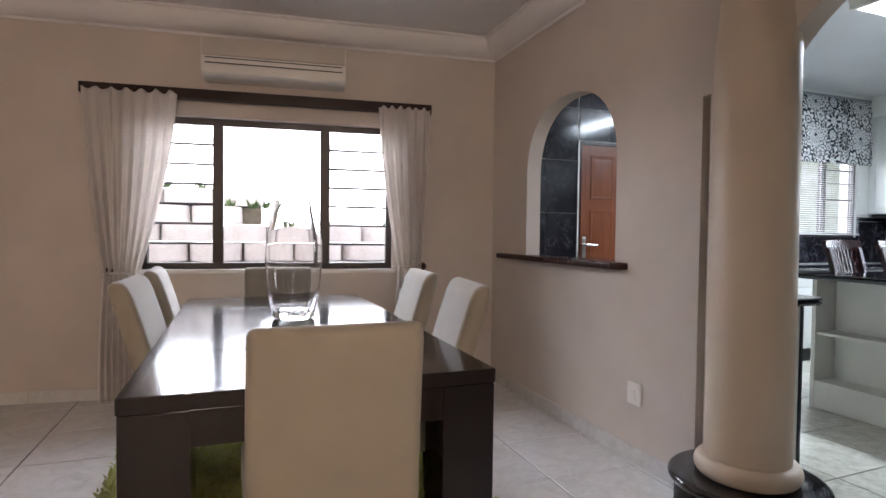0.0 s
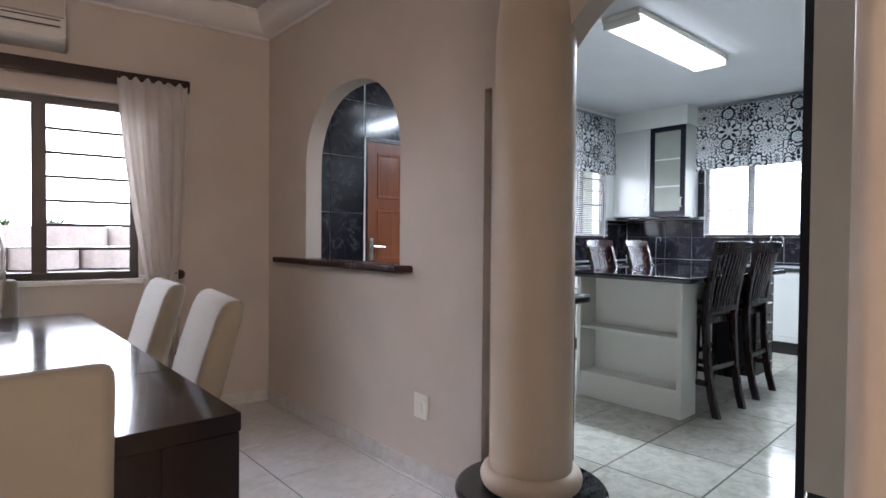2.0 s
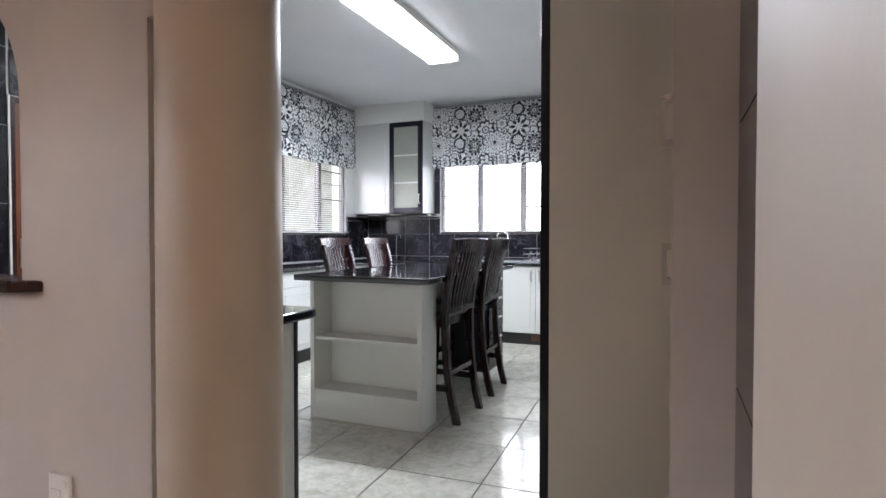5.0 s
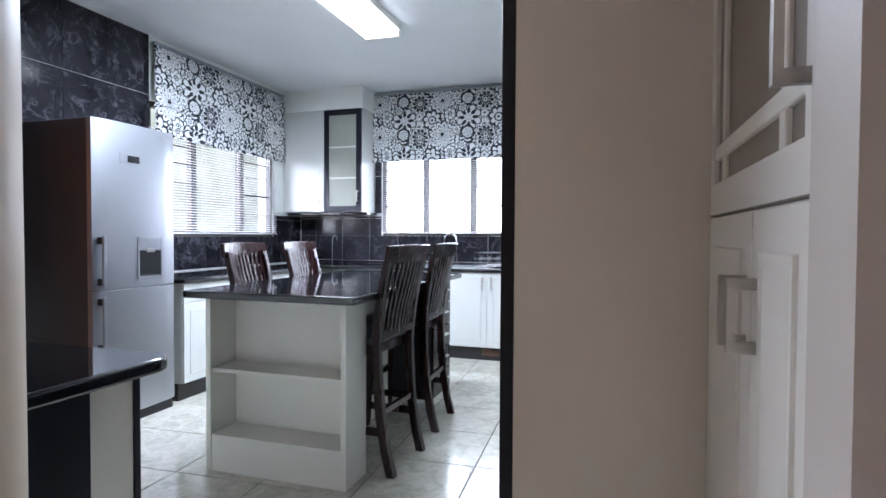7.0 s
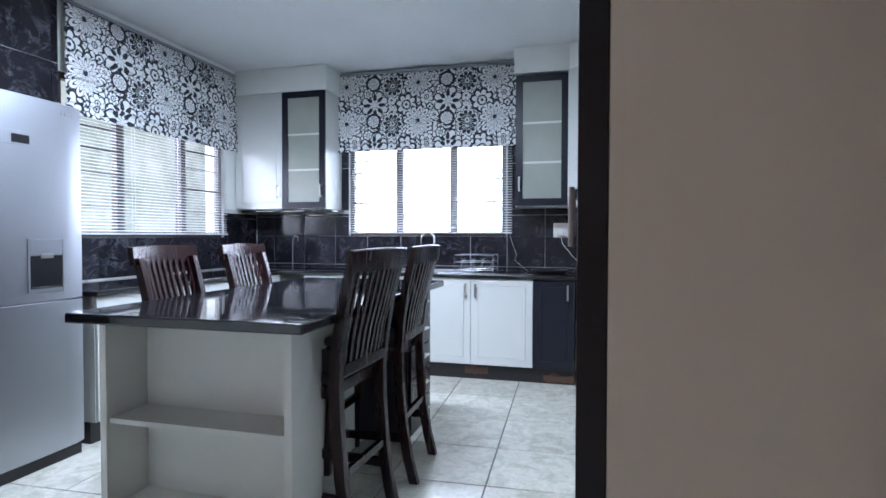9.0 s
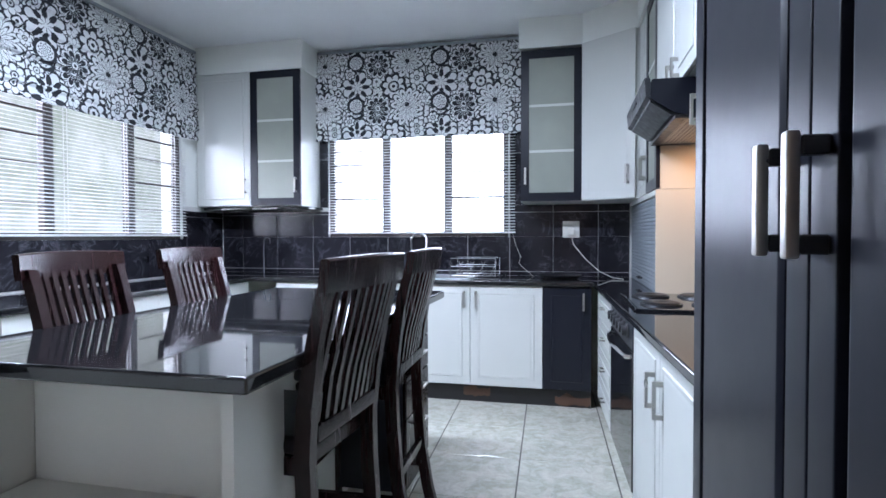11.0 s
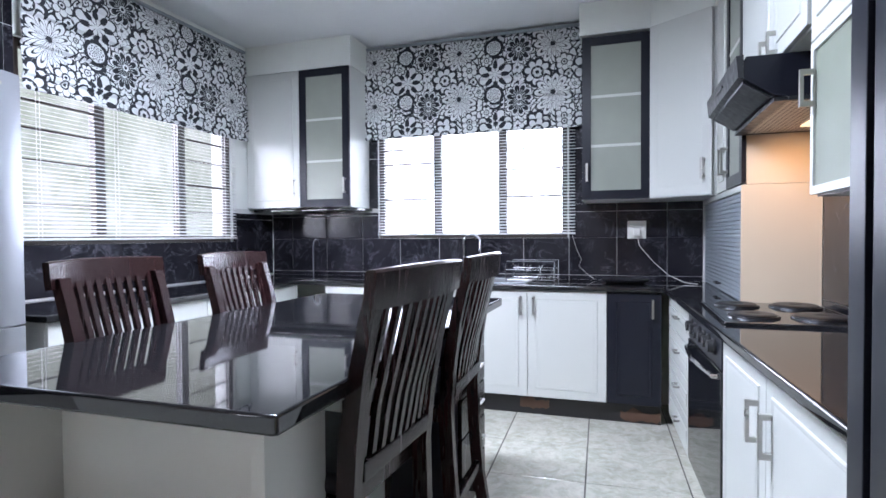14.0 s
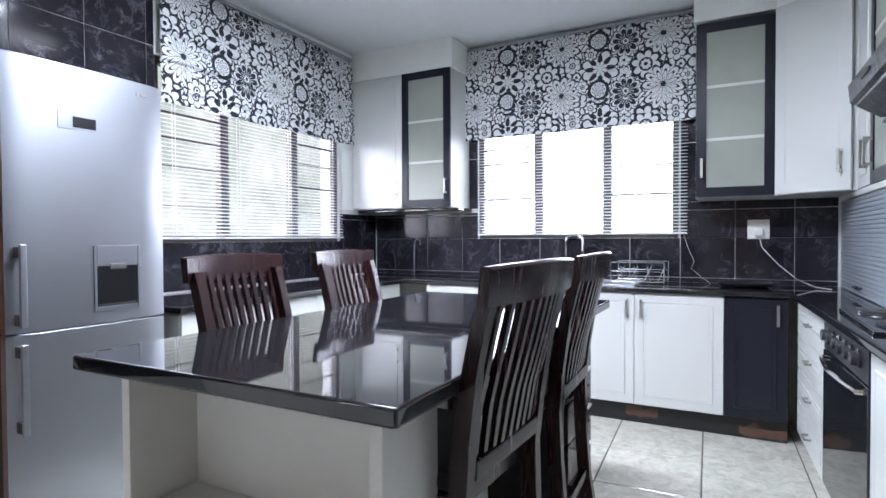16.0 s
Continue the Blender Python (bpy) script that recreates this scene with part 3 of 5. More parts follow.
# skirting tiles in the dining room
for nm, rows, mat4 in (("skirting_hatch", [(WX - 0.009, 3.21 + 0.47 * i, 0, WX, 3.675 + 0.47 * i, 0.085) for i in range(5)], None),
                       ("skirting_window", [(-0.47 * (i + 1) + 0.005, -0.009, 0, -0.47 * i, 0, 0.085) for i in range(12)], DIN)):
    sk = structure(nm, boxes([rows[0]], 0.002), M["dtile"], "marbled ceramic skirting tiles", "skirting")
    for r in rows[1:]:
        tl = link_mesh("tile", box(*r, bevel=0.002, seg=1), M["dtile"])
        tl.parent = sk
    if mat4:
        sk.matrix_basis = mat4

# ---- archway column and hatch ----
col = thing("column", (4.36, 2.91, 0), "cream painted round column on a black-topped plinth", "column")
prof = [(0.0, 0.302), (0.158, 0.302), (0.157, 0.9), (0.155, 1.5), (0.152, 1.90), (0.150, 1.96), (0.138, 2.06), (0.134, 2.15), (0.134, DC - 0.001), (0.0, DC - 0.001)]
part("shaft", lathe(prof, 4.36, 2.91, 64), M["column"], col)
prof = [(0.0, 0.226)] + [(0.166 + 0.030 * math.cos(t), 0.264 + 0.038 * math.sin(t)) for t in [(-90 + 15 * i) * math.pi / 180 for i in range(13)]] + [(0.0, 0.302)]
part("base_ring", lathe(prof, 4.36, 2.91, 64), M["column"], col)
prof = [(0, 0.185)] + [(0.275 + 0.02 * math.cos(t), 0.205 + 0.02 * math.sin(t)) for t in [(-90 + 22.5 * i) * math.pi / 180 for i in range(9)]] + [(0, 0.225)]
part("plinth_top", lathe(prof, 4.36, 2.91, 64), M["granite"], col, "polished black round slab")
ring = []
for i in range(144):
    a = 2 * math.pi * i / 144
    r = 0.262 + 0.007 * math.cos(a * 36)
    ring.append((4.36 + r * math.cos(a), 2.91 + r * math.sin(a)))
part("plinth", prism(ring, "z", 0.0, 0.186), M["granite"], col, "fluted dark plinth")

hs = thing("hatch_sill", (4.42, 4.29, 1.0), "dark wooden sill board of the serving hatch", "sill")
bm = prism([(WX - 0.075, 3.735), (WX - 0.075, 5.12), (WX - 0.001, 5.16), (WX - 0.001, 4.788), (WB + 0.02, 4.788), (WB + 0.02, 3.792), (WX - 0.001, 3.792), (WX - 0.001, 3.68)], "z", 1.003, 1.04)
bmesh.ops.bevel(bm, geom=list(e for e in bm.edges if abs(e.verts[0].co.z - e.verts[1].co.z) < 0.001), offset=0.009, segments=3, profile=0.5, affect='EDGES')
part("board", bm, M["sillwood"], hs)


def socket_plate(name, at, turn, w, h, label, cat, rockers, deep=0.013):
    t = thing(name, at, label, cat, turn=turn)
    part("plate", box(-w / 2, -deep, -h / 2, w / 2, 0, h / 2, 0.004), M["plastic"], t, world=False)
    for x, z, ww, hh in rockers:
        part("rocker", box(x - ww / 2, -deep - 0.004, z - hh / 2, x + ww / 2, -deep + 0.001, z + hh / 2, 0.002), M["plastic"], t, world=False)
    return t


socket_plate("wall_socket", (WX - 0.001, 3.60, 0.365), -90, 0.10, 0.12, "cream plastic wall socket on beige wall", "socket", [(0.03, 0.035, 0.02, 0.02), (-0.012, -0.012, 0.05, 0.05)])
socket_plate("kitchen_socket", (KX - 0.008, 2.47, 1.27), -90, 0.13, 0.13, "white plastic wall socket with a plugged cable", "socket", [(0.035, 0.04, 0.02, 0.02), (-0.035, 0.04, 0.02, 0.02)])
socket_plate("light_switch", (3.505, 1.7055, 1.252), 180, 0.055, 0.05, "cream plastic light switch on the wall end", "switch", [(-0.012, 0.0, 0.014, 0.024), (0.012, 0.0, 0.014, 0.024)], 0.004)

# ---- dining window, curtains, air conditioner ----
win = new("window_1")
tagged(win, "bronze aluminium window with burglar bars, bright daylight", "window", kind="structure")
win.matrix_basis = DIN @ Matrix.Translation((0, 0.07, 0))


def wpart(name, b, mat, parent=win):
    return part(name, b, mat, parent, world=False)


fz = 0.045
wpart("window_frame", ring_frame(lambda a, q, d: (a, d, q), WU0, WU1, WZ0, WZ1, fz, 0, 0.05), M["frame"])
for u in (-2.102, -1.335):
    wpart("mullion", box(u - 0.037, -0.004, WZ0 + fz, u + 0.037, 0.054, WZ1 - fz, 0.004), M["frame"])
for a, b in ((WU0 + fz, -2.139), (-2.065, -1.372), (-1.298, WU1 - fz)):
    p = wpart("pane", box(a, 0.022, WZ0 + fz, b, 0.028, WZ1 - fz), M["pane"])
    p.visible_shadow = False
for a, b in ((WU0 + fz, -2.139), (-1.298, WU1 - fz)):
    for k in range(1, 7):
        z = WZ0 + fz + (WZ1 - WZ0 - 2 * fz) * k / 7
        wpart("bar", tube([(a, 0.002, z), (b, 0.002, z)], 0.009), M["frame"])
sl = structure("window_sill_dining", boxes([(WU0 - 0.02, -0.012, WZ0 - 0.03, WU1 + 0.02, 0.07, WZ0)], 0.004), M["ac"], "white painted window sill", "window sill")
sl.matrix_basis = DIN

pel = thing("curtain_pelmet", DIN @ Vector((-1.745, -0.06, 2.1)), "dark stained flat wooden curtain rail board", "curtain rail", turn=-6.5)
part("board", box(-1.205, -0.035, 0.0, 1.205, 0.03, 0.072, 0.004), M["polewood"], pel, world=False)
for u in (-1.12, 1.12):
    part("bracket", box(u - 0.015, 0.03, 0.01, u + 0.015, 0.059, 0.06, 0.002), M["polewood"], pel, world=False)


def curtain(u0, u1, tie_u0, tie_u1, tie_z, z0, foot0, foot1, folds, seed):
    rnd = random.Random(seed)
    bm = bmesh.new()
    rows, cols = 60, 90
    ph = rnd.random() * 6
    grid = []
    for j in range(rows + 1):
        z = 2.13 + (z0 - 2.13) * j / rows
        if z > tie_z:
            f = (2.13 - z) / (2.13 - tie_z)
            s = f ** 1.5
            a, b = u0 + (tie_u0 - u0) * s, u1 + (tie_u1 - u1) * s
        else:
            f = (tie_z - z) / max(0.01, tie_z - z0)
            s = 1 - (1 - f) ** 2
            a, b = tie_u0 + (foot0 - tie_u0) * s, tie_u1 + (foot1 - tie_u1) * s
        row = []
        amp = 0.022 + 0.012 * (1 - (b - a) / (u1 - u0))
        for i in range(cols + 1):
            t = i / cols
            w = math.sin(t * folds * 2 * math.pi + ph + 0.5 * math.sin(3 * t + z)) + 0.35 * math.sin(t * folds * 4.3 * math.pi + 2 * z + ph)
            head = 0.012 * math.sin(t * 40 + ph) if j < 3 else 0
            row.append(bm.verts.new((a + (b - a) * t, -0.058 + amp * w * 0.62, z + head)))
        grid.append(row)
    for j in range(rows):
        for i in range(cols):
            bm.faces.new((grid[j][i], grid[j][i + 1], grid[j + 1][i + 1], grid[j + 1][i]))
    return bm


for u0, u1, a, b, tz, z0, f0, f1, k, lab in ((-2.93, -2.34, -2.80, -2.58, 0.88, 0.02, -2.84, -2.55, 7, "white sheer curtain tied back, hanging to the floor"),
                                             (-0.95, -0.56, -0.80, -0.62, 0.92, 0.30, -0.82, -0.60, 5, "short white sheer curtain tied back beside the window")):
    t = thing("curtain", DIN @ Vector((u0, -0.06, 0)), lab, "curtain", "dining curtains", -6.5)
    bmc = curtain(u0, u1, a, b, tz, z0, f0, f1, k, k)
    bmc.transform(Matrix.Translation((-u0, 0.0, 0)))
    cl = part("drape", bmc, M["sheer"], t, world=False)
    so = cl.modifiers.new("thickness", 'SOLIDIFY')
    so.thickness = 0.003
    part("tieback", tube([((a + b) / 2 - u0 + 0.12 * math.cos(q) * (b - a) / 0.2, 0.0 - 0.06 * math.sin(q) - 0.01, tz + 0.01 * math.sin(q)) for q in [i * math.pi / 6 for i in range(12)]], 0.008), M["sheer"], t, world=False)
for u, z in ((-2.77, 0.90), (-0.60, 0.93)):
    k = thing("tieback_knob", DIN @ Vector((u, -0.001, z)), "dark wooden curtain tieback knob on the wall", "tieback", "curtain tiebacks", -6.5)
    part("stem", tube([(0, 0, 0), (0, -0.09, 0)], 0.008), M["polewood"], k, world=False)
    b = lathe([(0, -0.012), (0.02, -0.012), (0.03, 0.0), (0.02, 0.012), (0, 0.012)], seg=20)
    b.transform(Matrix.Translation((0, -0.10, 0)) @ Matrix.Rotation(math.pi / 2, 4, 'X'))
    part("knob", b, M["polewood"], k, world=False)

ac = thing("air_conditioner", DIN @ Vector((-1.688, -0.001, 2.245)), "white wall-mounted split air conditioner", "air conditioner", turn=-6.5)
prof = [(0, 0), (-0.15, 0.0), (-0.195, 0.03), (-0.205, 0.10), (-0.20, 0.20), (-0.185, 0.255), (-0.16, 0.272), (0, 0.272)]
part("body", prism(prof, "x", -0.485, 0.485), M["ac"], ac, world=False)
part("front_panel", prism([(-0.201, 0.135), (-0.214, 0.14), (-0.209, 0.20), (-0.193, 0.262), (-0.185, 0.262)], "x", -0.478, 0.478), M["acpanel"], ac, world=False)
part("louvre", prism([(-0.185, 0.012), (-0.200, 0.022), (-0.214, 0.075), (-0.208, 0.080)], "x", -0.46, 0.46), M["ac"], ac, world=False)
# shade of the louvre gaps, laid on as black strips
part("gap_strips", boxes([(-0.46, -0.2085, 0.083, 0.46, -0.18, 0.090), (-0.46, -0.2085, 0.118, 0.46, -0.18, 0.124)]), M["rubber"], ac, "black strips painted as the shaded louvre gaps", world=False)
for k in range(6):
    part("grille_slat", box(-0.47, -0.15 + 0.022 * k, 0.271, 0.47, -0.142 + 0.022 * k, 0.277, 0.001, 1), M["ac"], ac, world=False)

# ---- outside the dining window: stepped block wall ----
rw = thing("retaining_wall", (2.4, 7.2, -0.13), "grey concrete block retaining wall with plants in the joints", "retaining wall")


def block_mesh():
    out = [(-0.26, 0.0), (-0.235, -0.09), (-0.16, -0.15), (0.0, -0.175), (0.16, -0.15), (0.235, -0.09), (0.26, 0.0), (0.26, 0.12), (-0.26, 0.12)]
    b = prism(out, "z", 0.0, 0.185)
    for vert in b.verts:
        vert.co += Vector((1, 1, 1)) * 0.008 * noise.noise(vert.co * 9)
    return b


bl_me = None
rnd = random.Random(4)
for j in range(9):
    z = -0.13 + 0.2 * j
    last = 5.6 if j < 7 else (2.75 if j == 7 else 2.5)
    x = -1.8 + (0.28 if j % 2 else 0)
    while x < last:
        if bl_me is None:
            o = link_mesh("block", block_mesh(), M["concrete"])
            bl_me = o.data
        else:
            o = new("block", bl_me)
        o.parent = rw
        o.matrix_basis = Matrix.Translation((-2.4, -7.2, 0.13)) @ pose(x, 6.98 + 0.13 * j + rnd.uniform(-0.02, 0.02), z, 0, 0, rnd.uniform(-3, 3))
        x += 0.535
part("fill", boxes([(-2.2, 7.10 + 0.13 * j, -0.13 + 0.2 * j, 6.0 if j < 7 else 2.7, 8.6, 0.05 + 0.2 * j) for j in range(9)]), M["soil"], rw, "earth behind the blocks")
for k in range(10):
    px = (2.05, 2.72, 2.60, 3.35, 3.42, 1.7, 2.35, 4.1, 3.0, 2.9)[k]
    j = (8, 7, 7, 6, 6, 8, 7, 6, 6, 6)[k]
    pl = thing("weed", (px, 6.93 + 0.13 * j, -0.13 + 0.2 * (j + 1) - 0.04), "small green weed growing between wall blocks", "plant", "weeds on the wall")
    b = bmesh.new()
    for q in range(26):
        a, l = rnd.uniform(0, 6.28), rnd.uniform(0.05, 0.13)
        base = Vector((rnd.uniform(-0.04, 0.04), rnd.uniform(-0.03, 0.03), 0))
        tip = base + Vector((math.cos(a) * l * 0.7, math.sin(a) * l * 0.5, l))
        sd = Vector((-math.sin(a), math.cos(a), 0)) * 0.012
        mid = (base + tip) / 2
        b.faces.new([b.verts.new(p) for p in (base, mid + sd, tip, mid - sd)])
    part("leaves", b, M["leaf"], pl, world=False)

# ---- dining furniture ----
TX0, TX1, TY0, TY1, TZ = 2.15, 3.19, 2.82, 5.0, 0.765
tb = thing("dining_table", (2.67, 3.93, 0), "dark stained wooden dining table with thick square legs", "table")
third = (TY1 - TY0) / 4
for k, (a, b) in enumerate(((TY0, TY0 + third), (TY0 + third + 0.002, TY1 - third - 0.002), (TY1 - third, TY1))):
    part("tabletop", box(TX0, a, TZ - 0.045, TX1, b, TZ, 0.004), M["tablewood"], tb)
for x0, y0, x1, y1 in ((TX0 + 0.17, TY0 + 0.006, TX1 - 0.17, TY0 + 0.04), (TX0 + 0.17, TY1 - 0.04, TX1 - 0.17, TY1 - 0.006),
                       (TX0 + 0.006, TY0 + 0.17, TX0 + 0.04, TY1 - 0.17), (TX1 - 0.04, TY0 + 0.17, TX1 - 0.006, TY1 - 0.17)):
    part("apron", box(x0, y0, TZ - 0.145, x1, y1, TZ - 0.046, 0.003), M["tablewood"], tb)
for x in (TX0 + 0.003, TX1 - 0.173):
    for y in (TY0 + 0.003, TY1 - 0.173):
        part("leg", box(x, y, 0.03, x + 0.17, y + 0.17, TZ - 0.046, 0.004), M["tablewood"], tb)


def parsons_chair(lean=0.0, tall=0.0):
    """Faces +y; origin on the floor under the seat's middle."""
    t = thing("dining_chair", (0, 0, 0), "high-backed dining chair covered in cream suede", "chair", "chairs round the dining table")
    rings = []
    for z, y, w, d in ((0.33, -0.235, 0.45, 0.085), (0.46, -0.235, 0.455, 0.09), (0.60, -0.24, 0.455, 0.09), (0.76, -0.255, 0.455, 0.085), (0.865, -0.268, 0.455, 0.08), (0.897, -0.272, 0.452, 0.066), (0.910, -0.274, 0.438, 0.045), (0.915, -0.275, 0.42, 0.02)):
        y -= lean * max(0.0, z - 0.46)
        z += tall * max(0.0, z - 0.46)
        ring = []
        r = min(d, 0.07) * 0.45
        for cx, cy, a0 in ((w / 2 - r, d / 2 - r, 0), (-w / 2 + r, d / 2 - r, 90), (-w / 2 + r, -d / 2 + r, 180), (w / 2 - r, -d / 2 + r, 270)):
            for q in range(4):
                a = radians(a0 + 30 * q)
                ring.append((cx + r * math.cos(a), y + cy + r * math.sin(a), z))
        rings.append(ring)
    part("backrest", loft(rings), M["suede"], t, world=False)
    part("seat", box(-0.225, -0.185, 0.33, 0.225, 0.24, 0.475, 0.03, 4), M["suede"], t, world=False)
    for x, y in ((-0.19, -0.23), (0.19, -0.23), (-0.19, 0.2), (0.19, 0.2)):
        part("leg", sweep([(x, y, 0.0, 0.032, 0.032), (x, y, 0.34, 0.045, 0.045)]), M["tablewood"], t, "dark wooden leg", world=False)
    return t


RUGZ = 0.03
ch = parsons_chair()
ch.matrix_basis = pose(2.675, 2.965, RUGZ, 0, 0, 1)
copy_thing(ch, pose(2.70, 4.86, RUGZ, 0, 0, 179))
side = parsons_chair(0.2, 0.09)
side.matrix_basis = pose(2.385, 3.80, RUGZ, 0, 0, -92)
for x, y, a in ((2.395, 4.47, -88), (2.985, 3.45, 82), (3.0, 4.10, 86)):
    copy_thing(side, pose(x, y, RUGZ, 0, 0, a))

rug = thing("rug", (2.68, 3.75, 0), "lime green shaggy rug under the dining table", "rug")
part("backing", box(1.86, 2.45, 0.0, 3.50, 5.02, 0.012, 0.004), M["rug"], rug)
rnd = random.Random(11)
bm = bmesh.new()
for k in range(9000):
    x, y = rnd.uniform(1.85, 3.51), rnd.uniform(3.0, 5.03)
    a, l = rnd.uniform(0, 6.28), rnd.uniform(0.02, 0.045)
    dx, dy = math.cos(a) * l, math.sin(a) * l
    sx, sy = -math.sin(a) * 0.006, math.cos(a) * 0.006
    bm.faces.new([bm.verts.new(p) for p in ((x - sx, y - sy, 0.011), (x + sx, y + sy, 0.011), (x + dx, y + dy, 0.016 + rnd.uniform(0.004, 0.02)))])
tagged(part("pile", bm, M["rug"], rug), kind="stuff")

vs = thing("vase", (2.69, 4.03, TZ), "large clear glass vase standing on the dining table", "vase")
outer = [(0.0, 0.0), (0.078, 0.0), (0.092, 0.012), (0.104, 0.07), (0.118, 0.16), (0.126, 0.26), (0.125, 0.34), (0.113, 0.42), (0.094, 0.49), (0.086, 0.525), (0.088, 0.54)]
inner = [(0.084, 0.54), (0.082, 0.525), (0.090, 0.488), (0.109, 0.418), (0.121, 0.34), (0.122, 0.26), (0.114, 0.16), (0.099, 0.07), (0.088, 0.035), (0.0, 0.03)]
part("glass_body", lathe([(r * 1.07, TZ + 0.001 + z * 1.05) for r, z in outer + inner], 2.69, 4.03, 64), M["glass"], vs)

# ---- ceiling lamp on the living side, behind the camera ----
cl = thing("ceiling_lamp", (2.1, -0.6, 2.45), "small warm ceiling lamp with a bare bulb", "lamp")
part("rose", lathe([(0, 2.69), (0.07, 2.69), (0.07, DC - 0.002), (0, DC - 0.002)], 2.1, -0.6, 24), M["nickel"], cl)
part("stem", tube([(2.1, -0.6, 2.69), (2.1, -0.6, 2.52)], 0.01), M["nickel"], cl)

part("bulb", lathe([(0, 2.45), (0.03, 2.458), (0.042, 2.485), (0.03, 2.51), (0.012, 2.521), (0, 2.521)], 2.1, -0.6, 20), M["warmglass"], cl)

# ---- kitchen: cabinets ----


def handle(parent, x, y, z0, z1, out, world=True, mat=None, along=None):
    """Upright bow handle; out: unit (x, y) direction that it stands off."""
    b = bmesh.new()
    ox, oy = out
    h, s = 0.009, 0.028
    px, py = -oy, ox
    for z in (z0 + 0.008, z1 - 0.008):
        c = Vector((x + ox * s / 2, y + oy * s / 2, z))
        ring = []
        for k in (0, 1):
            cc = Vector((x + ox * s * k, y + oy * s * k, z))
            ring.append([cc + Vector((px, py, 0)) * a * 0.006 + Vector((0, 0, 1)) * q * 0.008 for a, q in ((-1, -1), (1, -1), (1, 1), (-1, 1))])
        loft(ring, b)
    cx, cy = x + ox * (s + 0.004), y + oy * (s + 0.004)
    w = 0.007
    ring = [[Vector((cx, cy, z)) + Vector((px, py, 0)) * a * w + Vector((ox, oy, 0)) * q * 0.005 for a, q in ((-1, -1), (1, -1), (1, 1), (-1, 1))] for z in (z0, z1)]
    loft(ring, b)
    return part("handle", b, mat or M["nickel"], parent, "satin metal bow handle", world=world)


def front(parent, a, b, z0, z1, plane, at, face, mat, handle_at=None, panel=True, name="door", glazed=False, framew=0.06, glass=None, shelves=(0.30, 0.64)):
    """A cabinet front from a to b along the run, its face at `at` on plane 'x' or 'y', looking towards face (+1/-1)."""
    g, th = 0.0015, 0.019

    def bx(a0, a1, q0, q1, d0, d1, bev=0.0):
        lo, hi = sorted((at - face * d0, at - face * d1))
        return (lo, a0, q0, hi, a1, q1) if plane == "x" else (a0, lo, q0, a1, hi, q1)
    a0, b0, q0, q1 = a + g, b - g, z0 + g, z1 - g
    f = framew
    if glazed:
        bm = ring_frame(lambda a, q, d: (at - face * d, a, q) if plane == "x" else (a, at - face * d, q), a0, b0, q0, q1, f, 0, th)
        d = part(name, bm, mat, parent)
        part("pane", box(*bx(a0 + f - 0.004, b0 - f + 0.004, q0 + f - 0.004, q1 - f + 0.004, 0.007, 0.013)), glass or M["frost"], d, "frosted glass pane")
        for k in shelves:
            zz = q0 + f + (q1 - q0 - 2 * f) * k
            part("shelf_edge", box(*bx(a0 + f, b0 - f, zz, zz + 0.018, 0.0045, 0.0072)), M["cab"], d, "white shelf seen through the glass")
    else:
        bm = box(*bx(a0, b0, q0, q1, 0, th), bevel=0.003)
        if panel and b0 - a0 > 0.12 and q1 - q0 > 0.16:
            m = 0.055
            # raised moulded field
            outer = [(a0 + m, q0 + m), (b0 - m, q0 + m), (b0 - m, q1 - m), (a0 + m, q1 - m)]

            def ringat(ins, dep):
                pts = [(a0 + m + ins, q0 + m + ins), (b0 - m - ins, q0 + m + ins), (b0 - m - ins, q1 - m - ins), (a0 + m + ins, q1 - m - ins)]
                c = at + face * dep
                return [(c, p, q) if plane == "x" else (p, c, q) for p, q in pts]
            loft([ringat(0, -0.002), ringat(0.004, 0.005), ringat(0.012, 0.005), ringat(0.020, 0.001), ringat(0.034, 0.006)], bm)
        d = part(name, bm, mat, parent)
    if handle_at is not None:
        hx, hz0, hz1 = handle_at
        if plane == "x":
            handle(d, at, hx, hz0, hz1, (face, 0))
        else:
            handle(d, hx, at, hz0, hz1, (0, face))
    return d


WT = 0.90   # worktop top


def ragged(y0, y1, z0, z1, seed):
    """A flaked patch of uneven outline on the sink wall kickboard."""
    q = random.Random(seed)
    top = [(y0 + (y1 - y0) * i / 9, z1 - (z1 - z0) * q.uniform(0, 0.45)) for i in range(10)]
    low = [(y0 + (y1 - y0) * i / 9, z0 + (z1 - z0) * q.uniform(0, 0.25)) for i in range(10)]
    return prism(top + low[::-1], "x", FX + 0.0572, FX + 0.0598)


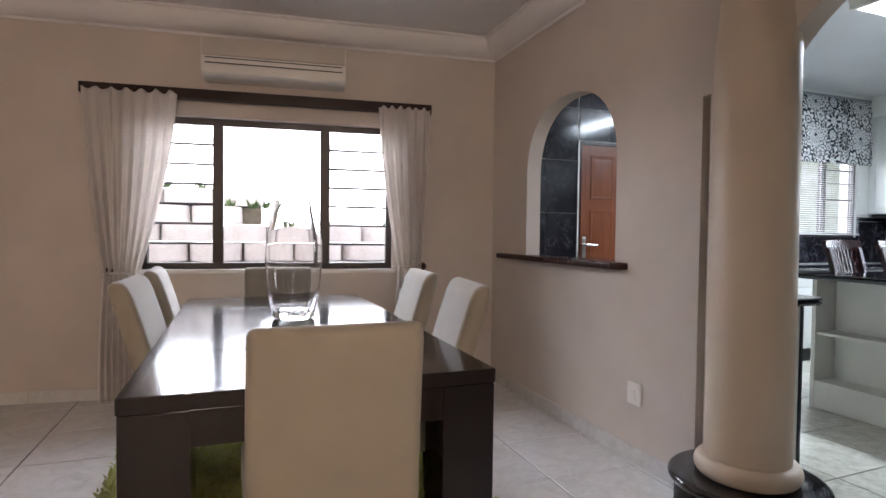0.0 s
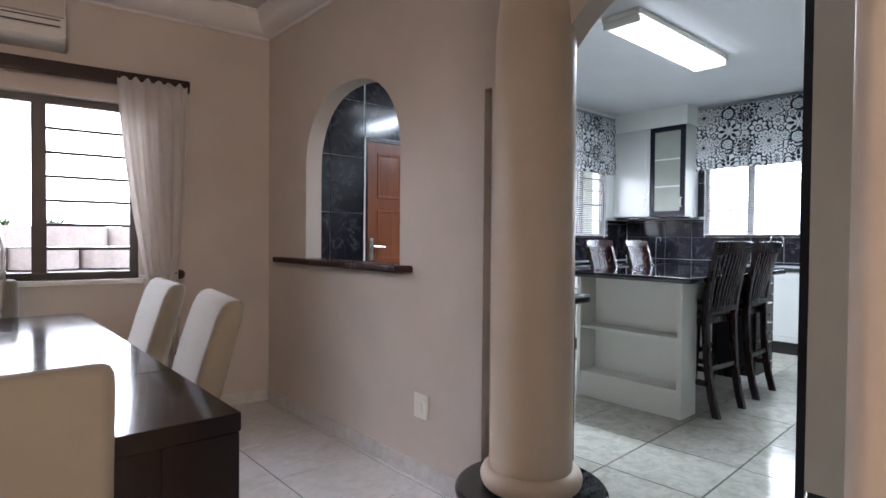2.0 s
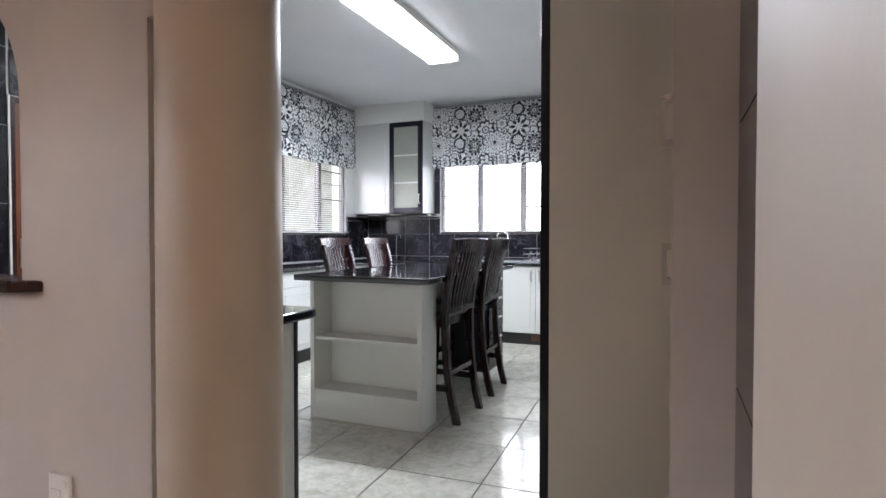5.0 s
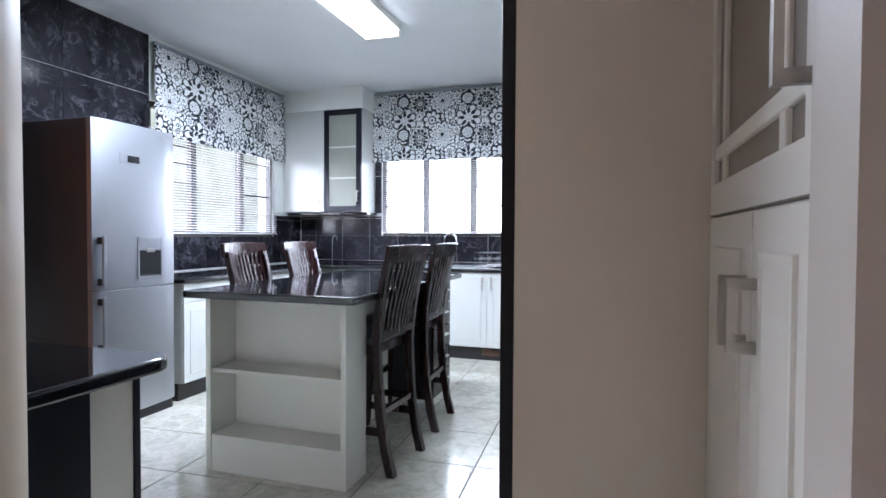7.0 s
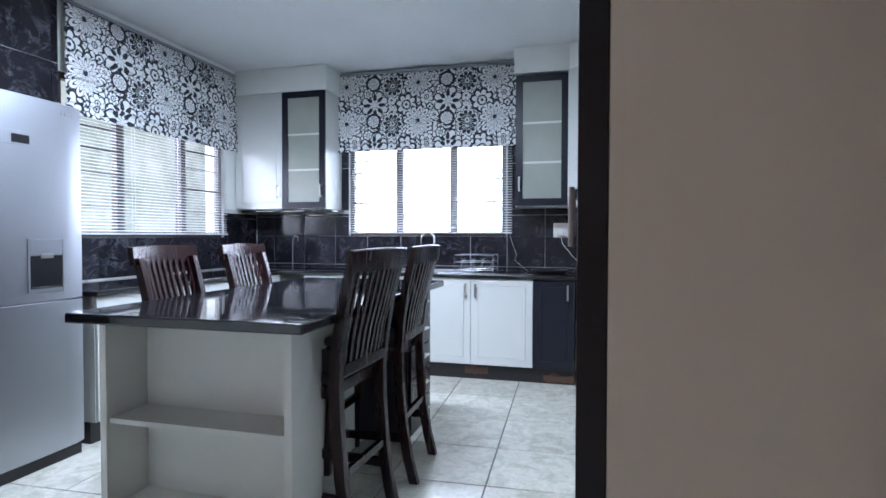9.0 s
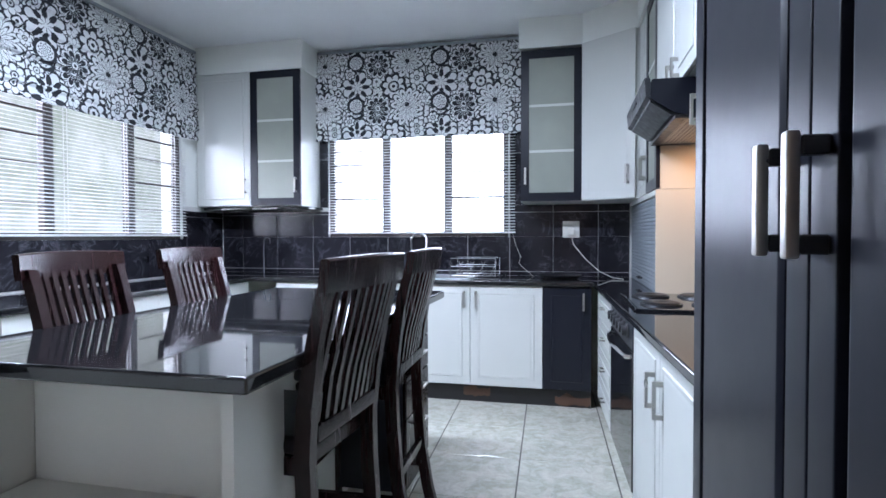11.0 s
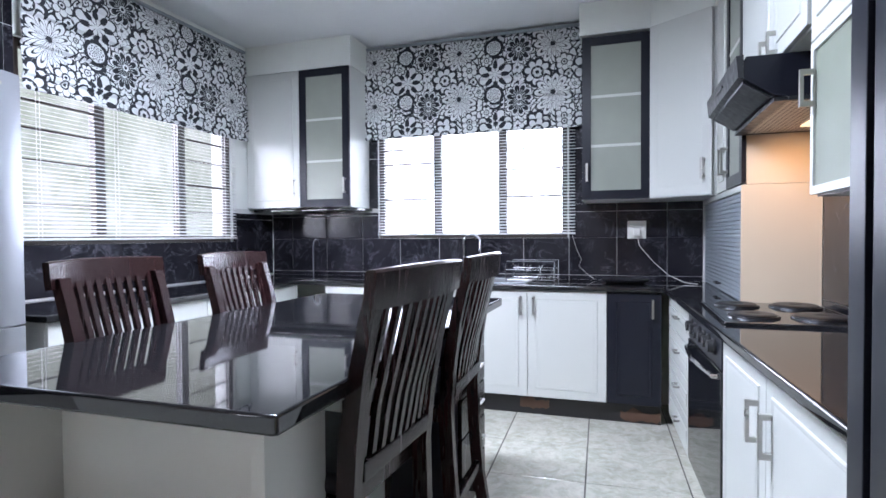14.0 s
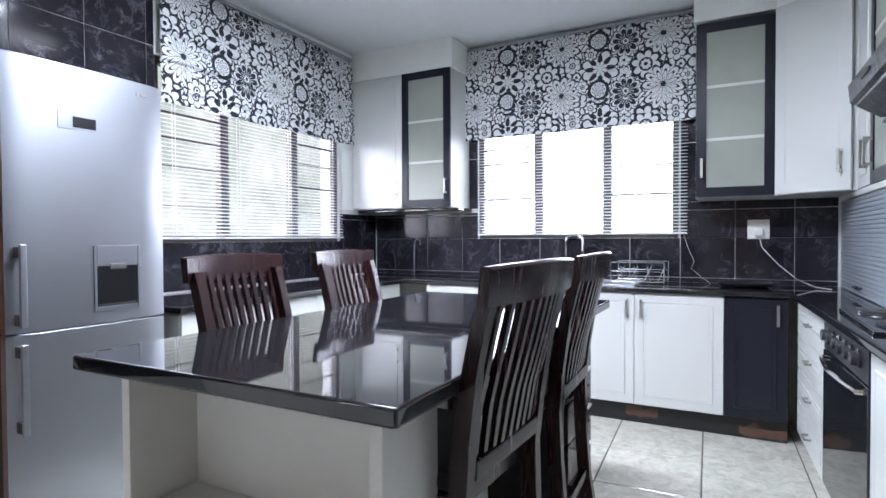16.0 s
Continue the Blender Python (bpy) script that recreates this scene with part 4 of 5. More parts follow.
# sink wall base units
FX = 9.105
units = [(2.33, 2.665, "black", [(2.33, 2.665, 2.385)]), (2.665, 3.70, "white", [(2.665, 3.185, 3.14), (3.185, 3.70, 3.23)]), (3.70, 4.74, "white", [(3.70, 4.22, 4.17), (4.22, 4.74, 4.27)])]
for y0, y1, c, doors in units:
    t = thing("base_cabinet", (9.37, (y0 + y1) / 2, 0), "%s moulded base cabinet under the black worktop" % c, "cabinet", "kitchen base cabinets")
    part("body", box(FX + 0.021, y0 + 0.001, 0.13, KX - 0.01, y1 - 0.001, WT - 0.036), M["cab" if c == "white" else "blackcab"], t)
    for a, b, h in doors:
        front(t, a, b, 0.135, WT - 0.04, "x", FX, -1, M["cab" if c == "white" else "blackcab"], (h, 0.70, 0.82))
    part("kickboard", box(FX + 0.06, y0, 0.0, FX + 0.075, y1, 0.129), M["kick"], t)
    if c == "white":
        part("worn_patch", ragged(y0 + 0.38, y0 + 0.58, 0.03, 0.118, 3), M["wornkick"], t, "swollen brown patch of kickboard")
    else:
        part("worn_patch", ragged(y0 + 0.0, y0 + 0.25, 0.006, 0.105, 5), M["wornkick"], t, "swollen brown patch of kickboard")
# side wall base units, beside the fridge
FY = 4.965
for x0, x1, doors in ((7.12, 8.10, [(7.12, 7.61, 7.57), (7.61, 8.10, 7.66)]), (8.10, 9.08, [(8.10, 8.59, 8.55), (8.59, 9.08, 8.64)])):
    t = thing("base_cabinet", ((x0 + x1) / 2, 5.27, 0), "white moulded base cabinet under the black worktop", "cabinet", "kitchen base cabinets")
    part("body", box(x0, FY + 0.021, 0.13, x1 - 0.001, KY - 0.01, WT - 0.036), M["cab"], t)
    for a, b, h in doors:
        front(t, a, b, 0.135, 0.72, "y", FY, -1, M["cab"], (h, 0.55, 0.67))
        front(t, a, b, 0.722, WT - 0.04, "y", FY, -1, M["cab"], None, False, "drawer_front")
    part("kickboard", box(x0 + 0.002, FY + 0.06, 0.0, x1, FY + 0.075, 0.129), M["kick"], t)
    if x0 < 7.5:
        part("kickboard_end", box(x0 + 0.002, FY + 0.0755, 0.0, x0 + 0.018, KY - 0.01, 0.129), M["kick"], t)
# cooker wall base units
CY = 2.235
OX0, OX1 = 7.60, 8.33
skew = Matrix.Translation((8.0, CY, 0)) @ Matrix.Rotation(math.atan(0.05), 4, 'Z') @ Matrix.Translation((-8.0, -CY, 0))   # the cooker run is not quite square to the room
du = t = thing("drawer_unit", (8.66, 2.0, 0), "white drawer unit with four drawers beside the oven", "cabinet", "kitchen base cabinets")
part("body", box(OX1 + 0.004, KR + 0.03, 0.10, 9.10, CY - 0.021, WT - 0.036), M["cab"], t)
for k in range(4):
    z = 0.11 + 0.188 * k
    d = front(t, OX1 + 0.003, 9.085, z, z + 0.186, "y", CY, 1, M["cab"], None, True, "drawer")
    part("handle", tube([(8.62, CY, z + 0.10), (8.62, CY + 0.03, z + 0.10), (8.70, CY + 0.03, z + 0.10), (8.70, CY, z + 0.10)], 0.006), M["nickel"], d, "satin metal handle")
part("kickboard", box(OX1 + 0.004, CY - 0.07, 0, 9.10, CY - 0.055, 0.099), M["island"], t)
ov = thing("oven", (7.81, 2.0, 0.09), "black built-in oven with round knobs and steel handle", "oven")
part("body", box(OX0 + 0.002, KR + 0.06, 0.10, OX1 - 0.002, CY - 0.021, WT - 0.036), M["rubber"], ov)
part("control_panel", box(OX0 + 0.003, CY - 0.02, 0.73, OX1 - 0.003, CY + 0.004, WT - 0.04, 0.004), M["blackcab"], ov)
part("oven_door", box(OX0 + 0.003, CY - 0.02, 0.125, OX1 - 0.003, CY + 0.006, 0.725, 0.005), M["granite"], ov, "glossy black glass oven door")
for k in range(6):
    x = OX0 + 0.115 + k * 0.10
    b = lathe([(0, 0), (0.033, 0), (0.033, 0.008), (0.026, 0.012), (0.023, 0.03), (0, 0.03)], seg=20)
    b.transform(Matrix.Translation((x, CY + 0.004, 0.80)) @ Matrix.Rotation(-math.pi / 2, 4, 'X'))
    kn = part("knob", b, M["rubber"], ov)
    part("indicator", box(x - 0.003, CY + 0.0335, 0.80, x + 0.003, CY + 0.0355, 0.818), M["chrome"], kn)
part("door_handle", tube([(OX0 + 0.07, CY + 0.005, 0.695)] + [(OX0 + 0.07 + (OX1 - OX0 - 0.14) * i / 12, CY + 0.022 + 0.022 * math.sin(math.pi * i / 12), 0.695) for i in range(13)] + [(OX1 - 0.07, CY + 0.005, 0.695)], 0.011), M["chrome"], ov, "curved chrome handle")
t = thing("base_cabinet", (6.92, 2.0, 0), "white moulded double-door base cabinet under the black worktop", "cabinet", "kitchen base cabinets")
part("body", box(6.42, KR + 0.10, 0.10, OX0 - 0.002, CY - 0.021, WT - 0.036), M["cab"], t)
front(t, 7.075, OX0 - 0.002, 0.105, WT - 0.04, "y", CY, 1, M["cab"], (7.14, 0.635, 0.757), True)
front(t, 6.43, 7.075, 0.105, WT - 0.04, "y", CY, 1, M["cab"], (7.01, 0.635, 0.757), True)
part("kickboard", box(6.42, CY - 0.07, 0, OX1, CY - 0.055, 0.099), M["island"], t)
for ob in (du, ov, t):
    ob.matrix_basis = skew @ ob.matrix_basis


def slab(outline, z0, z1, bev=0.012):
    b = prism(outline, "z", z0, z1)
    bmesh.ops.dissolve_limit(b, angle_limit=0.01, verts=b.verts, edges=b.edges)
    e = [x for x in b.edges if abs(x.verts[0].co.z - x.verts[1].co.z) < 0.001]
    bmesh.ops.bevel(b, geom=e, offset=bev, segments=4, profile=0.5, affect='EDGES')
    return b


t = thing("worktop", (9.3, 3.6, WT - 0.035), "polished black granite worktop running round the kitchen", "worktop")
out = [(7.10, 4.94), (9.08, 4.94), (9.08, 2.322), (6.392, 2.19), (6.392, KR + 0.008), (KX - 0.008, KR + 0.008), (KX - 0.008, KY - 0.008), (7.10, KY - 0.008)]
part("slab", slab(out, WT - 0.035, WT, 0.010), M["granite"], t)

# sink, tap, dish rack, small things
t = thing("sink", (9.38, 3.45, WT), "stainless steel sink let into the worktop", "sink")
part("rim", boxes([(9.16, 3.20, WT + 0.0005, 9.20, 4.12, WT + 0.006), (9.54, 3.20, WT + 0.0005, 9.58, 4.12, WT + 0.006), (9.20, 3.20, WT + 0.0005, 9.54, 3.24, WT + 0.006), (9.20, 4.08, WT + 0.0005, 9.54, 4.12, WT + 0.006)], 0.002), M["steel"], t)
part("drainer", box(9.20, 3.24, WT + 0.0005, 9.54, 3.62, WT + 0.0035), M["steel"], t)
# no hollow here: a flat dark sheet gives the shade inside the bowl
part("bowl", boxes([(9.20, 3.64, WT + 0.0004, 9.54, 4.08, WT + 0.0015)]), M["hoodsteel"], t, "flat dark sheet painted as the shaded bowl")
t = thing("tap", (9.595, 3.77, WT), "chrome swan-neck kitchen tap", "tap")
part("base", lathe([(0, WT + 0.001), (0.028, WT + 0.001), (0.028, WT + 0.03), (0.018, WT + 0.05), (0, WT + 0.05)], 9.595, 3.77, 20), M["chrome"], t)
pts = [(9.595, 3.77, WT + 0.04 + 0.06 * i) for i in range(5)] + [(9.595 - 0.02 * i / 10, 3.70 + 0.07 * math.cos(a), WT + 0.28 + 0.06 * math.sin(a)) for i, a in [(i, math.pi * i / 10) for i in range(1, 11)]] + [(9.57, 3.63, WT + 0.22)]
part("spout", tube(pts, 0.011, 10), M["chrome"], t)
part("lever", tube([(9.595, 3.77, WT + 0.06), (9.56, 3.80, WT + 0.10)], 0.006), M["chrome"], t)
t = thing("dish_rack", (9.40, 3.17, WT), "chrome wire dish rack beside the sink", "dish rack")
for z in (WT + 0.02, WT + 0.09, WT + 0.15):
    part("hoop", tube([(9.25, 3.02, z), (9.52, 3.02, z), (9.52, 3.36, z), (9.25, 3.36, z), (9.25, 3.02, z)], 0.003, 6), M["chrome"], t)
for x, y in ((9.25, 3.02), (9.52, 3.02), (9.52, 3.36), (9.25, 3.36)):
    part("post", tube([(x, y, WT + 0.001), (x, y, WT + 0.152)], 0.004, 6), M["chrome"], t)
for k in range(7):
    y = 3.06 + 0.044 * k
    part("wire", tube([(9.25, y, WT + 0.02), (9.36, y + 0.07 * (1 if k % 2 else -1) * 0.5, WT + 0.12), (9.52, y, WT + 0.02)], 0.002, 5), M["chrome"], t)
t = thing("tray", (9.38, 2.52, WT), "flat black tray lying on the worktop", "tray")
part("dish", lathe([(0, WT + 0.001), (0.12, WT + 0.001), (0.15, WT + 0.016), (0.158, WT + 0.03), (0.15, WT + 0.03), (0.118, WT + 0.008), (0, WT + 0.008)], 9.38, 2.55, 32), M["rubber"], t)
t = thing("power_cable", (KX - 0.05, 2.40, WT), "white appliance cable hanging from the socket onto the worktop", "cable")
part("cord", tube([(KX - 0.04, 2.47, 1.235), (KX - 0.07, 2.45, 1.15), (KX - 0.11, 2.36, 1.04), (KX - 0.17, 2.26, 0.95), (KX - 0.24, 2.17, 0.91), (KX - 0.32, 2.10, 0.906)], 0.0027), M["plastic"], t)
part("plug", box(KX - 0.06, 2.445, 1.225, KX - 0.026, 2.495, 1.275, 0.008), M["plastic"], t)
t = thing("wire_hook", (9.50, 5.05, WT), "small bent wire hook standing in the corner", "hook")
part("wire", tube([(9.5, 5.08, WT + 0.001), (9.5, 5.08, 1.12), (9.5, 5.075, 1.19), (9.5, 5.05, 1.22), (9.5, 5.02, 1.20), (9.5, 5.02, 1.16)], 0.005), M["steel"], t)
t = thing("loose_wire", (KX - 0.03, 2.93, 1.1), "thin pale wire hanging by the sink window", "cable")
part("cord", tube([(KX - 0.012, 2.93, 1.24), (KX - 0.02, 2.90, 1.14), (KX - 0.04, 2.86, 1.05), (KX - 0.02, 2.88, 1.0), (KX - 0.05, 2.80, 0.93), (KX - 0.07, 2.76, 0.906)], 0.0014), M["plastic"], t)

# hob
t = thing("hob", (7.95, 1.98, WT), "black electric hob with four solid plates", "hob")
HX0, HX1, HY0, HY1 = 7.62, 8.28, 1.73, 2.20
part("surface", box(HX0, HY0, WT + 0.0005, HX1, HY1, WT + 0.012, 0.004), M["granite"], t)
part("trim", boxes([(HX0 - 0.006, HY1 + 0.0005, WT + 0.0006, HX1, HY1 + 0.008, WT + 0.012), (HX0 - 0.008, HY0, WT + 0.0006, HX0 - 0.0005, HY1 + 0.008, WT + 0.012)], 0.002), M["chrome"], t)
for x in (7.78, 8.12):
    for y, r in ((1.85, 0.09), (2.08, 0.08)):
        pl = part("plate", lathe([(0, WT + 0.0125), (r, WT + 0.0125), (r, WT + 0.022), (r - 0.008, WT + 0.027), (0.03, WT + 0.026), (0.025, WT + 0.023), (0, WT + 0.023)], x, y, 36), M["rubber"], t)
        part("ring", lathe([(r + 0.001, WT + 0.0124), (r + 0.012, WT + 0.0124), (r + 0.010, WT + 0.019), (r + 0.001, WT + 0.019)], x, y, 36), M["hoodsteel"], pl)

# roller-shutter worktop unit and wall cabinets
UY, SX = 2.03, 8.30
t = thing("roller_shutter_cabinet", (8.95, 1.86, WT), "grey roller-shutter worktop cabinet with cream side panel", "cabinet")
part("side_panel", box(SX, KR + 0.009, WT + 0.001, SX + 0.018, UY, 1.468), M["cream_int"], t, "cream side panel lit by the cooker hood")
part("end_panel", box(9.60, KR + 0.009, WT + 0.001, KX - 0.009, UY, 1.468), M["cab"], t)
part("top_panel", box(SX + 0.019, KR + 0.009, 1.44, 9.599, UY, 1.468), M["cab"], t)
for k in range(24):
    z = WT + 0.002 + k * 0.0222
    b = prism([(UY - 0.022, z), (UY - 0.012, z + 0.002), (UY - 0.009, z + 0.011), (UY - 0.012, z + 0.020), (UY - 0.022, z + 0.0215)], "x", SX + 0.02, 9.597)
    part("slat", b, M["slatgrey"], t)
part("pull", tube([(8.95, UY - 0.012, 0.945), (8.95, UY + 0.012, 0.945), (9.05, UY + 0.012, 0.945), (9.05, UY - 0.012, 0.945)], 0.006), M["rubber"], t)

t = thing("wall_cabinet", (8.76, 1.86, 1.47), "white and black wall cabinet with frosted glass door", "cabinet", "kitchen wall cabinets")
part("body", box(SX + 0.0185, KR + 0.009, 1.47, 9.03, UY - 0.021, 2.598), M["cab"], t)
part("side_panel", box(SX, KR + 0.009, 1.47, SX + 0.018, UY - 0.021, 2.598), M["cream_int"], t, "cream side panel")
front(t, SX, 8.72, 1.475, 2.595, "y", UY, 1, M["blackcab"], (8.67, 1.56, 1.70), glazed=True)
front(t, 8.72, 9.03, 1.475, 2.595, "y", UY, 1, M["cab"], (8.765, 1.56, 1.70))
# diagonal corner cabinet
t = thing("corner_wall_cabinet", (9.30, 2.1, 1.47), "white diagonal corner wall cabinet", "cabinet", "kitchen wall cabinets")
part("body", prism([(9.298, 2.375), (9.045, 2.035), (9.032, UY - 0.022), (9.032, KR + 0.009), (KX - 0.009, KR + 0.009), (KX - 0.009, 2.389), (9.298, 2.389)], "z", 1.47, 2.598), M["cab"], t)
d0, d1 = Vector((9.279, 2.389, 0)), Vector((9.036, 2.047, 0))
dd = (d1 - d0).normalized()
nn = Vector((-dd.y, dd.x, 0)) * (1 if (-dd.y) < 0 else -1)
b = bmesh.new()
for z0, z1, ins, dep0, dep1 in ((1.475, 2.595, 0.002, 0.0, 0.018),):
    rg = []
    for q in (0.001, 0.019):
        rg.append([d0 + dd * 0.003 + nn * q + Vector((0, 0, z0)), d1 - dd * 0.003 + nn * q + Vector((0, 0, z0)), d1 - dd * 0.003 + nn * q + Vector((0, 0, z1)), d0 + dd * 0.003 + nn * q + Vector((0, 0, z1))])
    loft(rg, b)
m = 0.055
rg = []
for ins, q in ((0, 0.0175), (0.006, 0.0205), (0.016, 0.0205), (0.024, 0.0195), (0.036, 0.0205)):
    k = m + ins
    rg.append([d0 + dd * k + nn * q + Vector((0, 0, 1.475 + k)), d1 - dd * k + nn * q + Vector((0, 0, 1.475 + k)), d1 - dd * k + nn * q + Vector((0, 0, 2.595 - k)), d0 + dd * k + nn * q + Vector((0, 0, 2.595 - k))])
loft(rg, b)
cd = part("door", b, M["cab"], t)
hp = d1 - dd * 0.05 + nn * 0.019
handle(cd, hp.x, hp.y, 1.57, 1.70, (nn.x, nn.y))
# sink wall cabinets
UX = 9.28
t = thing("wall_cabinet", (9.46, 2.61, 1.47), "wall cabinet with black framed frosted glass door", "cabinet", "kitchen wall cabinets")
part("body", box(UX + 0.021, 2.391, 1.47, KX - 0.009, 2.835, 2.584), M["cab"], t)
front(t, 2.391, 2.835, 1.475, 2.58, "x", UX, -1, M["blackcab"], (2.80, 1.60, 1.72), glazed=True)
t = thing("wall_cabinet", (9.46, 5.09, 1.47), "white wall cabinet with one black framed frosted glass door", "cabinet", "kitchen wall cabinets")
part("body", box(UX + 0.021, 4.612, 1.47, KX - 0.009, KY - 0.01, 2.583), M["cab"], t)
front(t, 4.612, 5.062, 1.475, 2.58, "x", UX, -1, M["blackcab"], (4.65, 1.58, 1.70), glazed=True)
front(t, 5.062, KY - 0.01, 1.475, 2.58, "x", UX, -1, M["cab"], (5.11, 1.58, 1.70))
t = thing("tile_ledge", (9.5, 5.09, 1.44), "black tiled ledge below the wall cabinet", "ledge")
part("board", box(9.36, 4.58, 1.445, KX - 0.009, KY - 0.009, 1.467, 0.004), M["granite"], t)
# cupboards over and beside the hood
t = thing("wall_cabinet", (7.95, 1.86, 1.865), "white wall cabinet with two doors above the cooker hood", "cabinet", "kitchen wall cabinets")
part("body", box(7.33, KR + 0.009, 1.868, SX - 0.001, UY - 0.021, 2.598), M["cab"], t)
front(t, 7.735, SX - 0.001, 1.872, 2.595, "y", UY, 1, M["cab"], (7.795, 1.89, 1.975))
front(t, 7.33, 7.735, 1.872, 2.595, "y", UY, 1, M["cab"], (7.675, 1.89, 1.975))
t = thing("wall_cabinet", (7.0, 1.86, 1.38), "white framed wall cabinet with frosted glass door", "cabinet", "kitchen wall cabinets")
part("body", box(6.46, KR + 0.009, 1.345, 7.29, UY - 0.021, 2.598), M["cab"], t)
for a, b, h in ((6.87, 7.29, 7.262), (6.46, 6.87, 6.50)):
    front(t, a, b, 1.35, 1.80, "y", UY, 1, M["cab"], (h, 1.61, 1.72), glazed=True, framew=0.024, glass=M["shadedglass"], shelves=())
    front(t, a, b, 1.803, 2.595, "y", UY, 1, M["cab"])
# cooker hood
t = thing("cooker_hood", (7.92, 1.95, 1.7), "dark cooker hood with lit perforated underside", "cooker hood")
HA, HB = 7.57, 8.285
part("body", prism([(KR + 0.009, 1.712), (2.02, 1.712), (2.064, 1.722), (2.158, 1.786), (2.158, 1.85), (2.15, 1.862), (KR + 0.009, 1.862)], "x", HA, HB), M["blackcab"], t)
part("visor", prism([(2.159, 1.782), (2.176, 1.792), (2.183, 1.866), (2.159, 1.868)], "x", HA - 0.003, HB + 0.003), M["hoodsteel"], t, "grey metal front visor")
part("visor_slot", box(7.86, 2.180, 1.826, 8.0, 2.1845, 1.838), M["recess"], t, "dark push-button slot")
part("front_filter", prism([(2.066, 1.7185), (2.072, 1.7165), (2.156, 1.773), (2.158, 1.782)], "x", HA + 0.02, HB - 0.02), M["hoodsteel"], t, "sloping perforated metal filter")
part("filter", boxes([(HA + 0.02, KR + 0.03, 1.700, HB - 0.02, 2.018, 1.711)]), M["hoodmesh"], t, "perforated metal filter")
part("rim", boxes([(HA, 2.019, 1.698, HB, 2.063, 1.7115), (HA, KR + 0.03, 1.698, HA + 0.019, 2.018, 1.7115), (HB - 0.019, KR + 0.03, 1.698, HB, 2.018, 1.7115)]), M["hoodsteel"], t)
part("bulb_cover", box(7.93, 1.78, 1.692, 8.11, 1.84, 1.6995, 0.002), M["warmglass"], t, "lit lamp cover")

# ---- tall cupboards by the arch ----
BX0, BX1, BY = 5.16, 6.385, 2.20
t = thing("tall_cupboard", (5.85, 1.9, 0), "tall black double-door cupboard with cream side panel", "cupboard")
part("side_panel", box(BX0, 1.10, 0.205, BX0 + 0.02, BY + 0.006, KC - 0.002), M["panel"], t, "cream melamine side panel")
part("body", box(BX0 + 0.021, 1.10, 0.205, BX1 - 0.001, BY - 0.001, KC - 0.002), M["blackcab"], t)
part("kickboard", box(BX0 + 0.002, 1.10, 0.0, BX1 - 0.002, BY - 0.004, 0.204), M["kick"], t)
part("edge_strip", box(BX0 - 0.002, BY + 0.0065, 0.09, BX0 + 0.03, BY + 0.038, KC - 0.003, 0.002), M["blackcab"], t)
XM = 5.825
for a, b, h in ((BX0 + 0.031, XM, XM - 0.045), (XM, BX1, XM + 0.045)):
    a0, b0, z0, z1, w = a + 0.002, b - 0.002, 0.21, KC - 0.004, 0.062
    bm = box(a0, BY + 0.001, z0, b0, BY + 0.006, z1)
    for q in ((a0, a0 + w, z0, z1), (b0 - w, b0, z0, z1), (a0 + w, b0 - w, z0, z0 + w), (a0 + w, b0 - w, z1 - w, z1)):
        box(q[0], BY + 0.0065, q[2], q[1], BY + 0.028, q[3], 0.003, 2, bm)
    loft([[(a0 + i, BY + y, z0 + i), (b0 - i, BY + y, z0 + i), (b0 - i, BY + y, z1 - i), (a0 + i, BY + y, z1 - i)] for i, y in ((w + 0.016, 0.0062), (w + 0.018, 0.023), (w + 0.026, 0.0275), (w + 0.03, 0.028))], bm)
    d = part("door", bm, M["blackcab"], t)
    for z in (1.213, 1.312):
        part("handle_post", box(h - 0.008, BY + 0.0285, z - 0.010, h + 0.008, BY + 0.055, z + 0.010, 0.002, 1), M["rubber"], d)
    part("handle", box(h - 0.009, BY + 0.0555, 1.198, h + 0.009, BY + 0.069, 1.327, 0.003), M["nickel"], d, "satin metal bar handle")
PY = 1.795
t = thing("pantry_cupboard", (4.83, 1.4, 0), "tall cream pantry cupboard with glazed upper doors", "cupboard")
part("body", box(4.50, 1.10, 0.10, BX0 - 0.001, PY - 0.022, KC - 0.002), M["panel"], t)
part("kickboard", box(4.50, 1.10, 0.0, BX0 - 0.002, PY - 0.06, 0.099), M["kick"], t)
for a, b, h in ((4.78, BX0 - 0.002, 4.812), (4.506, 4.78, 4.748)):
    front(t, a, b, 0.105, 1.262, "y", PY, 1, M["pantry"], (h, 1.06, 1.165))
# one wide lattice door above: narrow, wide, narrow columns over a low bottom row
a, b, z0, z1 = 4.506, BX0 - 0.002, 1.266, 2.70
d = part("door", ring_frame(lambda u, q, k: (u, k, q), a, b, z0, z1, 0.045, PY, PY - 0.02, 0.06), M["pantry"], t, "glazed lattice door")
part("muntin", box(a + 0.045, PY - 0.018, z0 + 0.106, b - 0.045, PY - 0.001, z0 + 0.134, 0.002, 1), M["pantry"], d)
for c in (a + 0.134, b - 0.134):
    part("muntin", box(c - 0.014, PY - 0.018, z0 + 0.06, c + 0.014, PY - 0.001, z0 + 0.106, 0.002, 1), M["pantry"], d)
    part("muntin", box(c - 0.014, PY - 0.018, z0 + 0.134, c + 0.014, PY - 0.001, z1 - 0.06, 0.002, 1), M["pantry"], d)
part("pane", box(a + 0.044, PY - 0.013, z0 + 0.059, b - 0.044, PY - 0.008, z1 - 0.059), M["dullglass"], d, "dull glass pane")
handle(d, a + 0.024, PY, 1.375, 1.487, (0, 1))

